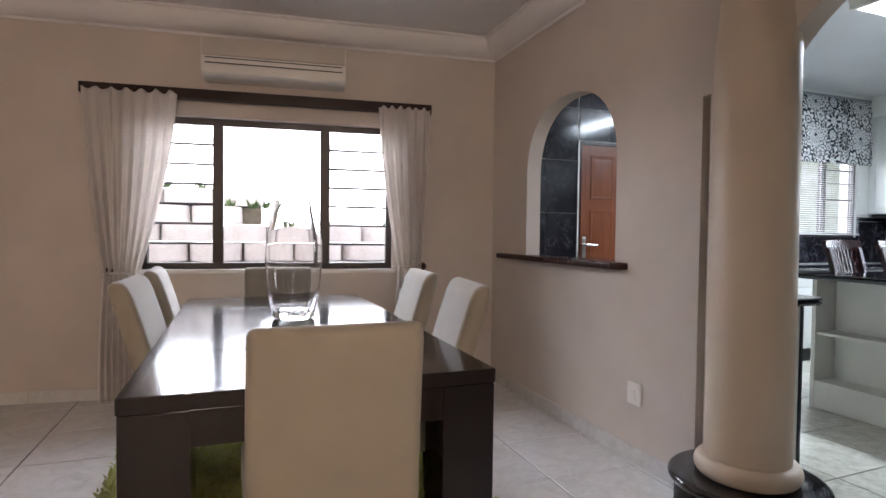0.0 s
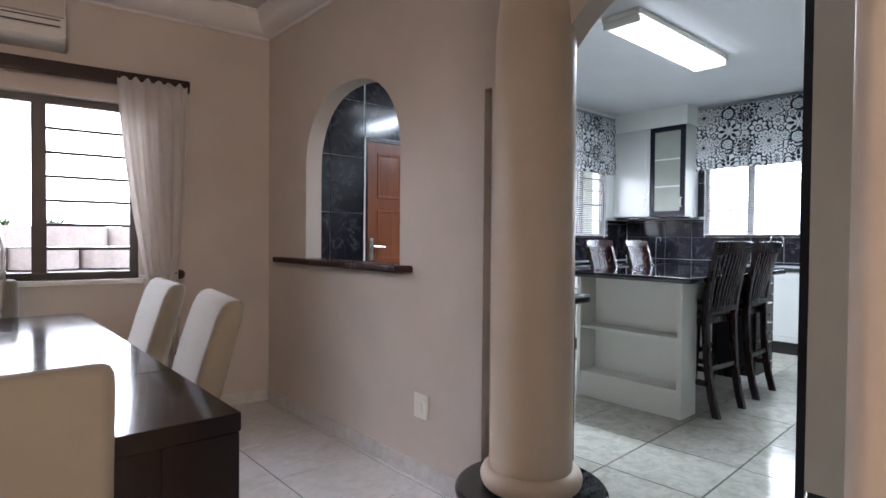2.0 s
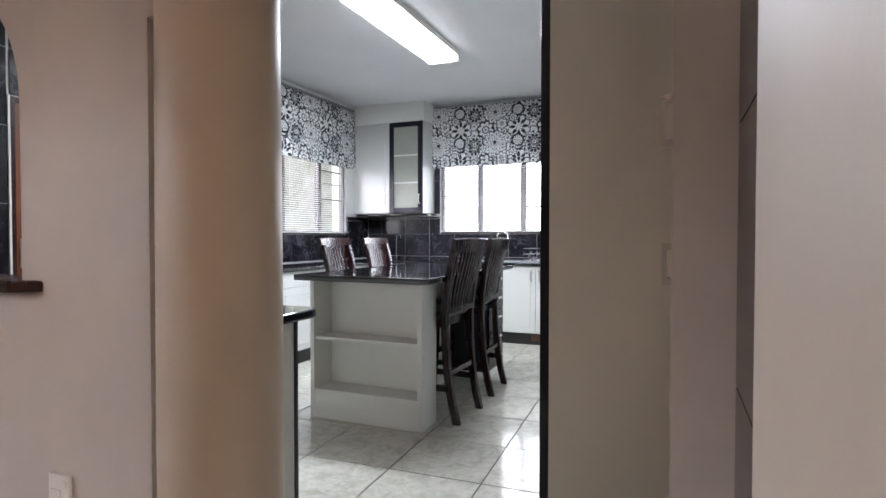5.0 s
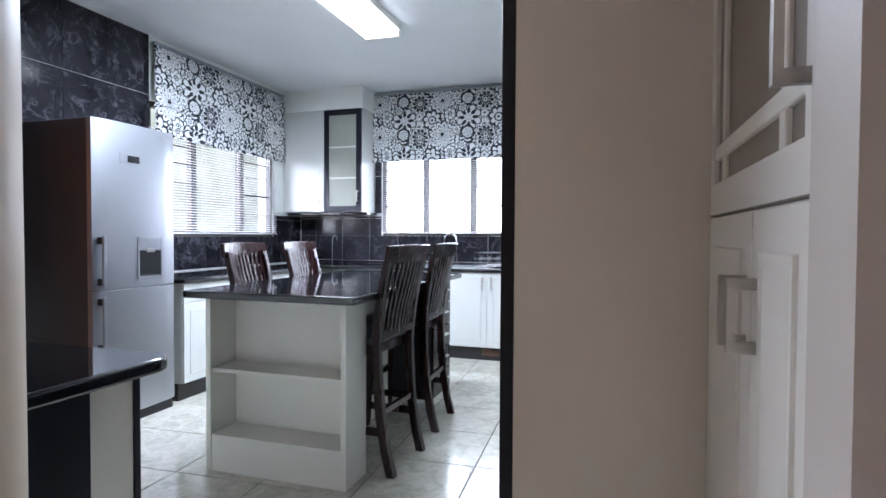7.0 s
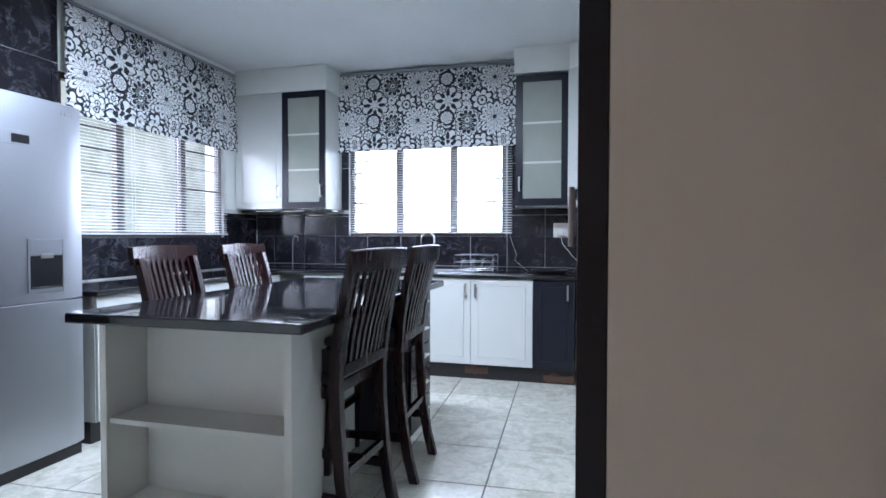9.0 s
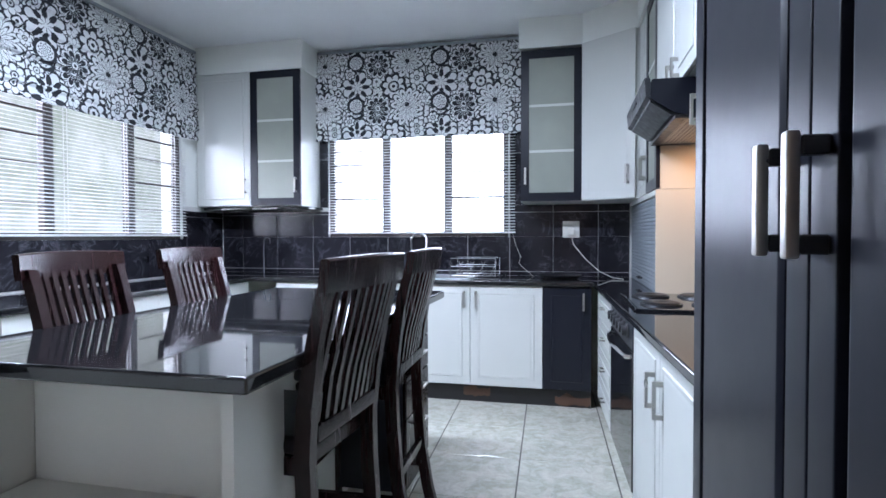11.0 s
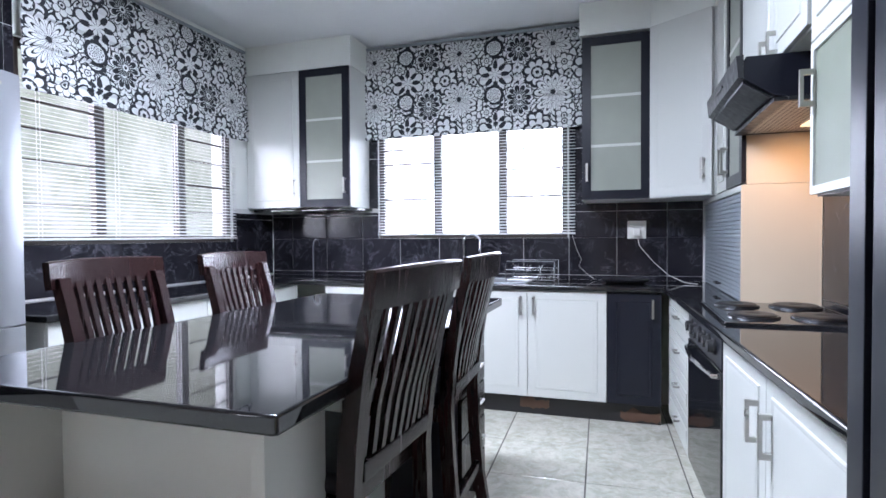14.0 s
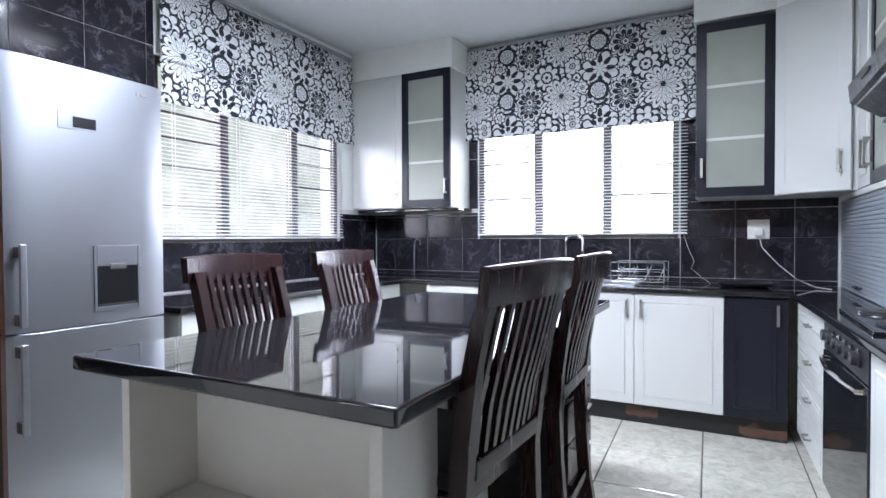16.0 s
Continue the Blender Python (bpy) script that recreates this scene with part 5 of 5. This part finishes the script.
# ---- small counter behind the hatch ----
t = thing("hatch_counter", (4.78, 3.9, 0), "black-topped low counter with white panels behind the hatch", "counter")
out = [(4.495, 3.10)] + [(5.02 + 0.07 * math.sin(a), 3.17 - 0.07 * math.cos(a)) for a in [i * math.pi / 12 for i in range(7)]] + [(5.09, 4.95), (4.495, 4.95)]
part("top", slab(out, 0.862, 0.90, 0.012), M["granite"], t)
part("end_panel", box(4.90, 3.20, 0.0, 5.03, 3.218, 0.861), M["island"], t)
part("end_panel", box(4.50, 3.19, 0.0, 4.8985, 3.218, 0.861), M["blackcab"], t, "black end panel")
part("corner_strip", box(5.031, 3.195, 0.0, 5.05, 3.23, 0.861), M["blackcab"], t)
part("side_panel", box(5.03, 3.231, 0.08, 5.049, 4.94, 0.861), M["island"], t)

# ---- fridge ----
t = thing("fridge", (6.71, 5.2, 0), "tall silver fridge freezer with water dispenser", "fridge")
GX0, GX1, GY, GT = 6.395, 7.03, 4.945, 1.92
part("body", box(GX0 + 0.004, GY + 0.062, 0.03, GX1 - 0.004, KY - 0.02, GT - 0.004, 0.006), M["fridgeside"], t, "dark grey cabinet sides")
part("plinth", box(GX0 + 0.012, GY + 0.03, 0.0, GX1 - 0.012, KY - 0.03, 0.06), M["rubber"], t)


def door_shell(z0, z1):
    rings = []
    for z in (z0, z0 + 0.003, z1 - 0.003, z1):
        e = 0.003 if z in (z0, z1) else 0.0
        pts = [(GX0 + e, GY + 0.06)]
        for i in range(13):
            f = i / 12
            pts.append((GX0 + e + (GX1 - GX0 - 2 * e) * f, GY + e + 0.014 * (2 * f - 1) ** 2 + (0.010 if i in (0, 12) else 0)))
        pts.append((GX1 - e, GY + 0.06))
        rings.append([(x, y, z) for x, y in pts])
    return loft(rings)


up = part("door", door_shell(0.875, GT), M["steel"], t, "brushed silver upper door")
lo = part("door", door_shell(0.07, 0.871), M["steel"], t, "brushed silver lower door")
for d, z0, z1 in ((up, 0.90, 1.21), (lo, 0.50, 0.84)):
    part("handle", box(6.418, GY - 0.042, z0, 6.442, GY - 0.026, z1, 0.005), M["steel"], d, "upright silver bar handle")
    for q in (z0 + 0.01, z1 - 0.05):
        part("handle_mount", box(6.42, GY - 0.0255, q, 6.44, GY + 0.012, q + 0.04), M["rubber"], d)
dp = part("dispenser", boxes([(6.70, GY - 0.006, 0.925, 6.712, GY + 0.012, 1.20), (6.888, GY - 0.006, 0.925, 6.90, GY + 0.012, 1.20), (6.712, GY - 0.006, 0.925, 6.888, GY + 0.012, 0.945), (6.712, GY - 0.006, 1.115, 6.888, GY + 0.012, 1.20)], 0.002), M["steel"], up, "silver water dispenser surround")
part("recess", box(6.713, GY - 0.003, 0.946, 6.887, GY + 0.003, 1.114), M["recess"], dp, "black dispenser recess")
part("tray", box(6.716, GY - 0.008, 0.9465, 6.884, GY - 0.0033, 0.956, 0.002), M["fridgeside"], dp, "dark drip tray")
part("lever", box(6.765, GY - 0.010, 1.10, 6.835, GY - 0.0035, 1.125, 0.003), M["nickel"], dp)
part("display", box(6.575, GY - 0.0005, 1.665, 6.765, GY + 0.008, 1.735, 0.002), M["steel"], up, "display panel")
part("screen", box(6.63, GY - 0.002, 1.675, 6.72, GY - 0.0008, 1.718), M["recess"], up, "dark digital display")
part("badge", boxes([(6.90, GY + 0.002, 1.86, 6.912, GY + 0.007, 1.875), (6.92, GY + 0.002, 1.86, 6.945, GY + 0.007, 1.872)]), M["nickel"], up)

# ---- brown panelled door beside the hatch ----
dr = new("door_1")
tagged(dr, "closed red-brown panelled wooden door with lever handle", "door", kind="structure")
dr.matrix_basis = Matrix.Translation((5.78, KY, 0))
bm = box(5.375, KY + 0.0, 0.005, 6.185, KY + 0.04, 2.012, 0.002, 1)
for x0, x1 in ((5.475, 5.735), (5.825, 6.085)):
    for z0, z1 in ((0.22, 0.82), (0.98, 1.42), (1.52, 1.92)):
        loft([[(x0 + i, KY - q, z0 + i), (x1 - i, KY - q, z0 + i), (x1 - i, KY - q, z1 - i), (x0 + i, KY - q, z1 - i)] for i, q in ((0, -0.002), (0.006, 0.006), (0.02, 0.006), (0.03, -0.001), (0.06, 0.007))], bm)
part("leaf", bm, M["doorwood"], dr)
part("frame", boxes([(5.345, KY - 0.012, 0, 5.372, KY + 0.05, 2.045), (6.188, KY - 0.012, 0, 6.215, KY + 0.05, 2.045), (5.372, KY - 0.012, 2.015, 6.188, KY + 0.05, 2.045)]), M["sillwood"], dr)
part("corner_bead", box(5.332, KY - 0.016, 0, 5.3445, KY - 0.0005, 2.05), M["plastic"], dr, "white corner bead")
part("door_handle", tube([(5.415, KY, 1.10), (5.415, KY - 0.05, 1.10), (5.53, KY - 0.05, 1.095)], 0.009), M["nickel"], dr)
part("key_plate", box(5.395, KY - 0.008, 0.98, 5.435, KY - 0.0005, 1.17, 0.003), M["nickel"], dr)

# ---- island and stools ----
t = thing("kitchen_island", (7.1, 3.6, 0), "white kitchen island with open end shelves", "kitchen island")
IX0, IX1, IY0, IY1 = 6.225, 6.445, 3.195, 4.0
part("side_panel", box(IX0, IY0, 0, IX1, IY0 + 0.03, 0.899, 0.002), M["island"], t)
part("side_panel", box(IX0, IY1 - 0.03, 0, IX1, IY1, 0.899, 0.002), M["island"], t)
part("back_panel", box(IX0 + 0.20, IY0 + 0.031, 0, IX1, IY1 - 0.031, 0.899), M["island"], t)
part("bottom_shelf", box(IX0 + 0.004, IY0 + 0.031, 0.0, IX0 + 0.199, IY1 - 0.031, 0.19, 0.002), M["island"], t)
part("shelf", box(IX0 + 0.012, IY0 + 0.031, 0.512, IX0 + 0.199, IY1 - 0.031, 0.532, 0.002), M["island"], t)
part("core_panel", box(IX1 + 0.001, 3.52, 0, 7.86, 3.74, 0.899), M["island"], t)
t = thing("island_worktop", (7.17, 3.6, 0.9), "polished black granite island top", "worktop")
part("slab", slab([(6.145, 3.122), (6.152, 3.112), (7.94, 3.112), (7.94, 4.075), (6.152, 4.075), (6.145, 4.068)], 0.90, 0.938, 0.007), M["granite"], t)
t = thing("drawer_chest", (7.67, 3.35, 0), "dark wooden drawer stack at the end of the island", "drawer unit")
part("body", box(7.48, 3.20, 0.08, 7.87, 3.519, 0.898), M["blackcab"], t)
for k in range(5):
    z = 0.09 + 0.16 * k
    d = part("drawer", box(7.482, 3.18, z + 0.002, 7.868, 3.199, z + 0.156, 0.003), M["stoolwood"], t)
    part("handle", tube([(7.62, 3.18, z + 0.10), (7.62, 3.15, z + 0.10), (7.73, 3.15, z + 0.10), (7.73, 3.18, z + 0.10)], 0.006), M["nickel"], d)


def bar_stool(half):
    """Faces +y; origin on the floor under the seat's middle; half: half the width of the top rail."""
    s = thing("bar_stool", (0, 0, 0), "dark mahogany bar stool with slatted back and black leather seat", "stool", "stools round the island")
    wood_ = M["stoolwood"]
    for sx in (-1, 1):
        pts = []
        for z, y in ((0, -0.265), (0.12, -0.235), (0.3, -0.205), (0.5, -0.19), (0.66, -0.185), (0.8, -0.198), (0.95, -0.225), (1.06, -0.252), (1.12, -0.271)):
            pts.append((sx * (0.188 + (half - 0.225) * (0.42 * z + 0.95 * max(0, z - 0.6))), y, z, 0.036, 0.045 if z < 0.95 else 0.036))
        part("back_post", sweep(pts), wood_, s, world=False)
        part("front_leg", sweep([(sx * 0.195, 0.195, 0, 0.034, 0.036), (sx * 0.19, 0.175, 0.35, 0.036, 0.040), (sx * 0.188, 0.17, 0.655, 0.042, 0.045)]), wood_, s, world=False)
        part("side_stretcher", sweep_x((sx * 0.194, -0.222, 0.22), (sx * 0.194, 0.183, 0.22), 0.024, 0.036), wood_, s, world=False)
    rings = []
    for i in range(13):
        f = i / 12 * 2 - 1
        x = f * half
        y = -0.272 - 0.030 * (1 - f * f)
        top = 1.168 + 0.006 * (1 - f * f)
        rings.append([(x, y - 0.010, 1.086), (x, y + 0.014, 1.089), (x, y + 0.007, top - 0.006), (x, y + 0.001, top), (x, y - 0.014, top), (x, y - 0.020, top - 0.006)])
    part("top_rail", loft(rings), wood_, s, world=False)
    for k in range(9):
        f = (k - 4) / 4.9
        x = f * (half - 0.03)
        bow = 0.024 * (1 - f * f)
        part("slat", sweep([(x * 0.90, -0.196 - bow * 0.4, 0.735, 0.019, 0.015), (x * 0.94, -0.208 - bow * 0.8, 0.85, 0.019, 0.015), (x * 0.98, -0.236 - bow, 0.97, 0.019, 0.015), (x, -0.270 - bow, 1.105, 0.019, 0.015)]), wood_, s, world=False)
    part("back_rail", box(-0.182, -0.215, 0.69, 0.182, -0.188, 0.735, 0.004), wood_, s, world=False)
    part("seat_frame", box(-0.205, -0.165, 0.605, 0.205, 0.20, 0.655, 0.006), wood_, s, world=False)
    part("seat_pad", box(-0.205, -0.175, 0.657, 0.205, 0.215, 0.705, 0.02, 4), M["leather"], s, "black leather seat pad", world=False)
    part("front_stretcher", box(-0.175, 0.17, 0.28, 0.175, 0.195, 0.32, 0.003), wood_, s, world=False)
    part("back_stretcher", box(-0.176, -0.218, 0.30, 0.176, -0.195, 0.335, 0.003), wood_, s, world=False)
    return s


def sweep_x(a, b, w, h):
    a, b = Vector(a), Vector(b)
    d = (b - a).normalized()
    sd = Vector((-d.y, d.x, 0)) * w / 2
    u = Vector((0, 0, h / 2))
    return loft([[p - sd - u, p + sd - u, p + sd + u, p - sd + u] for p in (a, b)])


st = bar_stool(0.262)
st.matrix_basis = pose(6.65, 3.31, 0, 0, 0, -3)
copy_thing(st, pose(7.31, 3.32, 0, 0, 0, 2))
far = bar_stool(0.225)
far.matrix_basis = pose(6.755, 3.87, 0, 0, 0, 185)
copy_thing(far, pose(7.37, 3.88, 0, 0, 0, 184))

# ---- kitchen light ----
t = thing("fluorescent_light", (7.06, 3.72, 2.75), "lit white fluorescent ceiling light", "ceiling light")
part("tray", box(6.30, 3.57, 2.775, 7.84, 3.87, KC - 0.002, 0.004), M["plastic"], t)
part("diffuser", box(6.34, 3.585, 2.735, 7.80, 3.855, 2.774, 0.008), M["tube"], t, "glowing diffuser")
part("end_cap", box(6.30, 3.58, 2.725, 6.338, 3.86, 2.774, 0.004), M["plastic"], t)
part("end_cap", box(7.802, 3.58, 2.725, 7.84, 3.86, 2.774, 0.004), M["plastic"], t)

# ---- kitchen windows, slat blinds, roman blinds ----


def kitchen_window(name, width, z0, z1, m, mullions, bars):
    """Local: x along the wall from 0 to width, y outwards; bars: heights of the burglar bars in the first and last light."""
    w = new(name)
    tagged(w, "dark framed window with burglar bars behind a slat blind", "window", kind="structure")
    w.matrix_basis = m
    f = 0.045
    part("window_frame", ring_frame(lambda a, q, d: (a, d, q), 0, width, z0, z1, f, 0.025, 0.07), M["frame"], w, world=False)
    half = 0.034
    for c in mullions:
        part("mullion", box(c - half, 0.021, z0 + f, c + half, 0.074, z1 - f, 0.003, 1), M["frame"], w, world=False)
    cuts = [(f, mullions[0] - half), (mullions[0] + half, mullions[1] - half), (mullions[1] + half, width - f)]
    for a, b in cuts:
        p = part("pane", box(a, 0.045, z0 + f, b, 0.051, z1 - f), M["pane"], w, world=False)
        p.visible_shadow = False
    for (a, b), heights in zip((cuts[0], cuts[2]), bars):
        for z in heights:
            part("bar", box(a, 0.006, z - 0.007, b, 0.018, z + 0.007, 0.003, 1), M["frame"], w, world=False)
    return w


kitchen_window("window_2", SW1 - SW0, SZ0, SZ1, Matrix.Translation((KX, SW1, 0)) @ pose(0, 0, 0, 0, 0, -90), (SW1 - 4.01, SW1 - 3.47), ((1.41, 1.54, 1.69, 1.83, 1.95), (1.54, 1.75, 1.91)))
kitchen_window("window_3", LW1 - LW0, LZ0, LZ1, Matrix.Translation((LW0, KY, 0)), (7.935 - LW0, 8.59 - LW0), ((1.42, 1.66, 1.83, 1.98), (1.42, 1.62, 1.80, 1.95)))


def slat_blind(width, z0, z1, at, turn, label):
    t = thing("slat_blind", at, label, "blind", "kitchen slat blinds", turn)
    pitch = 0.0235
    count = int((z1 - z0) / pitch)
    me = None
    for k in range(count):
        z = z0 + 0.02 + pitch * k
        if me is None:
            d = radians(20)
            cs, sn = math.cos(d), math.sin(d)
            pr = [(-0.0125 * cs, -0.0125 * sn), (0, 0.0018), (0.0125 * cs, 0.0125 * sn), (0, 0.0006)]
            o = part("slat", prism(pr, "x", 0, width), M["slat"], t, world=False)
            me = o.data
        else:
            o = new("slat", me)
            o.parent = t
        o.location = (0, 0, z)
    part("bottom_rail", box(0, -0.013, z0 - 0.008, width, 0.013, z0 + 0.006, 0.003), M["slat"], t, world=False)
    for f in (0.08, 0.36, 0.64, 0.92):
        part("cord", boxes([(width * f - 0.0015, -0.015, z0, width * f + 0.0015, -0.0135, z1), (width * f - 0.0015, 0.0135, z0, width * f + 0.0015, 0.015, z1)]), M["slat"], t, world=False)
    return t


slat_blind(1.62, 1.25, 2.10, (KX - 0.022, 4.526, 0), -90, "white slat blind in front of the sink window")
slat_blind(1.725, 1.232, 2.10, (7.39, KY - 0.022, 0), 0, "white slat blind in front of the side window")


def roman_blind(width, z0, z1, at, turn, label, seed):
    t = thing("roman_blind", at, label, "blind", "floral roman blinds", turn)
    bm = bmesh.new()
    nz, nx = 60, 40
    rnd = random.Random(seed)
    grid = []
    for j in range(nz + 1):
        f = j / nz
        z = z1 + (z0 - z1) * f
        fold = 0.020 * (f * 4.5 % 1.0) ** 0.7 + 0.012 * f
        row = []
        for i in range(nx + 1):
            u = i / nx
            sag = -0.003 * math.sin(u * math.pi * 5 + seed) * f ** 6
            row.append(bm.verts.new((u * width, -fold - 0.004 * math.sin(u * 9 + f * 4 + seed), z + sag)))
        grid.append(row)
    for j in range(nz):
        for i in range(nx):
            bm.faces.new((grid[j][i], grid[j][i + 1], grid[j + 1][i + 1], grid[j + 1][i]))
    o = part("fabric", bm, M["floral"], t, world=False)
    s = o.modifiers.new("thickness", 'SOLIDIFY')
    s.thickness = 0.004
    # thin grey rail, coloured as the shadow above the fabric
    part("shadow_rail", box(0, -0.012, z1 + 0.003, width, 0.026, z1 + 0.024, 0.003), M["slatgrey"], t, world=False)
    return t


roman_blind(1.812, 2.035, 2.775, (KX - 0.05, 4.665, 0), -90, "black and white floral roman blind over the sink window", 1)
roman_blind(1.79, 2.015, 2.735, (7.42, KY - 0.055, 0), 0, "black and white floral roman blind over the side window", 2)

# ---- floor and wall tiles ----


def floor_tiles(parent, x0, x1, y0, y1, ox, oy, pitch, mat, turn=0.0):
    cache = {}
    m = Matrix.Translation((ox, oy, 0)) @ Matrix.Rotation(radians(turn), 4, "Z") @ Matrix.Translation((-ox, -oy, 0))
    g = 0.0034
    i0, i1 = math.floor((x0 - ox) / pitch), math.ceil((x1 - ox) / pitch)
    j0, j1 = math.floor((y0 - oy) / pitch), math.ceil((y1 - oy) / pitch)
    for i in range(i0, i1):
        for j in range(j0, j1):
            a0, a1 = max(x0, ox + i * pitch + g), min(x1, ox + (i + 1) * pitch - g)
            b0, b1 = max(y0, oy + j * pitch + g), min(y1, oy + (j + 1) * pitch - g)
            if a1 - a0 < 0.02 or b1 - b0 < 0.02:
                continue
            key = (round(a1 - a0, 3), round(b1 - b0, 3))
            if key not in cache:
                o = link_mesh("tile", box(-key[0] / 2, -key[1] / 2, -0.012, key[0] / 2, key[1] / 2, 0.0, 0.0015, 1), mat)
                cache[key] = o.data
            else:
                o = new("tile", cache[key])
            o.parent = parent
            o.matrix_basis = m @ Matrix.Translation(((a0 + a1) / 2, (b0 + b1) / 2, 0))


# the kitchen grid is laid a little askew
floor_tiles(floor_k, 4.47, KX + 0.05, 1.1, KY + 0.1, 8.66, 2.76, 0.49, M["ftile"], 2.2)
floor_tiles(floor_d, -1.15, 4.428, -3.2, 5.9, 3.86, 3.57, 0.49, M["dtile"])


def wall_tiles(parent, plane, at, face, rects, ou, oz, pu, pz):
    cache = {}
    g, th = 0.0022, 0.007
    for u0, u1, z0, z1 in rects:
        for i in range(math.floor((u0 - ou) / pu), math.ceil((u1 - ou) / pu)):
            for j in range(math.floor((z0 - oz) / pz), math.ceil((z1 - oz) / pz)):
                a0, a1 = max(u0, ou + i * pu + g), min(u1, ou + (i + 1) * pu - g)
                b0, b1 = max(z0, oz + j * pz + g), min(z1, oz + (j + 1) * pz - g)
                if a1 - a0 < 0.012 or b1 - b0 < 0.012:
                    continue
                key = (round(a1 - a0, 3), round(b1 - b0, 3))
                w, h = key[0] / 2, key[1] / 2
                if key not in cache:
                    bx = box(-th / 2, -w, -h, th / 2, w, h, 0.001, 1) if plane == "x" else box(-w, -th / 2, -h, w, th / 2, h, 0.001, 1)
                    o = link_mesh("tile", bx, M["btile"])
                    cache[key] = o.data
                else:
                    o = new("tile", cache[key])
                o.parent = parent
                c = at + face * (th / 2 - 0.001)
                o.location = (c, (a0 + a1) / 2, (b0 + b1) / 2) if plane == "x" else ((a0 + a1) / 2, c, (b0 + b1) / 2)


def backing(parent, rows, name="grout"):
    return part(name, boxes(rows), M["wgrout"], parent)


e = 0.002
backing(wall_l, [(WB, KY - e, 0.0, 5.33, KY - 0.0002, KC), (5.346, KY - e, 2.052, 6.215, KY - 0.0002, KC), (6.22, KY - e, 0.0, LW0 - 0.001, KY - 0.0002, KC), (LW0, KY - e, WT, LW1, KY - 0.0002, LZ0), (LW1, KY - e, WT, KX, KY - 0.0002, 1.47)])
wall_tiles(wall_l, "y", KY - e, -1, [(WB, 5.33, 0.43, KC), (5.346, 6.215, 2.052, KC), (6.22, LW0 - 0.001, 0.9, KC), (LW0, LW1, WT, LZ0), (LW1, KX - 0.01, WT, 1.432)], 5.345, 1.385, 0.338, 0.476)
backing(wall_s, [(KX - e, KR, WT, KX - 0.0002, KY - 0.01, SZ0 - 0.001), (KX - e, KR, SZ0, KX - 0.0002, SW0 - 0.001, 1.47), (KX - e, SW1 + 0.001, SZ0, KX - 0.0002, KY - 0.01, 1.47), (KX - e, 2.836, 1.471, KX - 0.0002, SW0 - 0.001, 2.1), (KX - e, SW1 + 0.001, 1.471, KX - 0.0002, 4.611, 2.1)])
wall_tiles(wall_s, "x", KX - e, -1, [(KR + 0.01, KY - 0.012, WT, SZ0 - 0.001), (KR + 0.01, SW0 - 0.001, SZ0, 1.468), (SW1 + 0.001, KY - 0.012, SZ0, 1.434), (2.837, SW0 - 0.001, 1.47, 2.1), (SW1 + 0.001, 4.61, 1.47, 2.1)], 2.608, 1.41, 0.345, 0.476)
backing(wall_c, [(6.45, KR + 0.0002, WT, KX - 0.01, KR + e, 1.66)])
wall_tiles(wall_c, "y", KR + e, 1, [(6.45, SX - 0.002, WT, 1.66)], 6.6, 1.41, 0.338, 0.476)
wall_tiles(tile_nib, "y", 1.69, 1, [(4.088, WX - 0.002, 0.0, 2.7)], 4.09, 1.385, 0.338, 0.476)
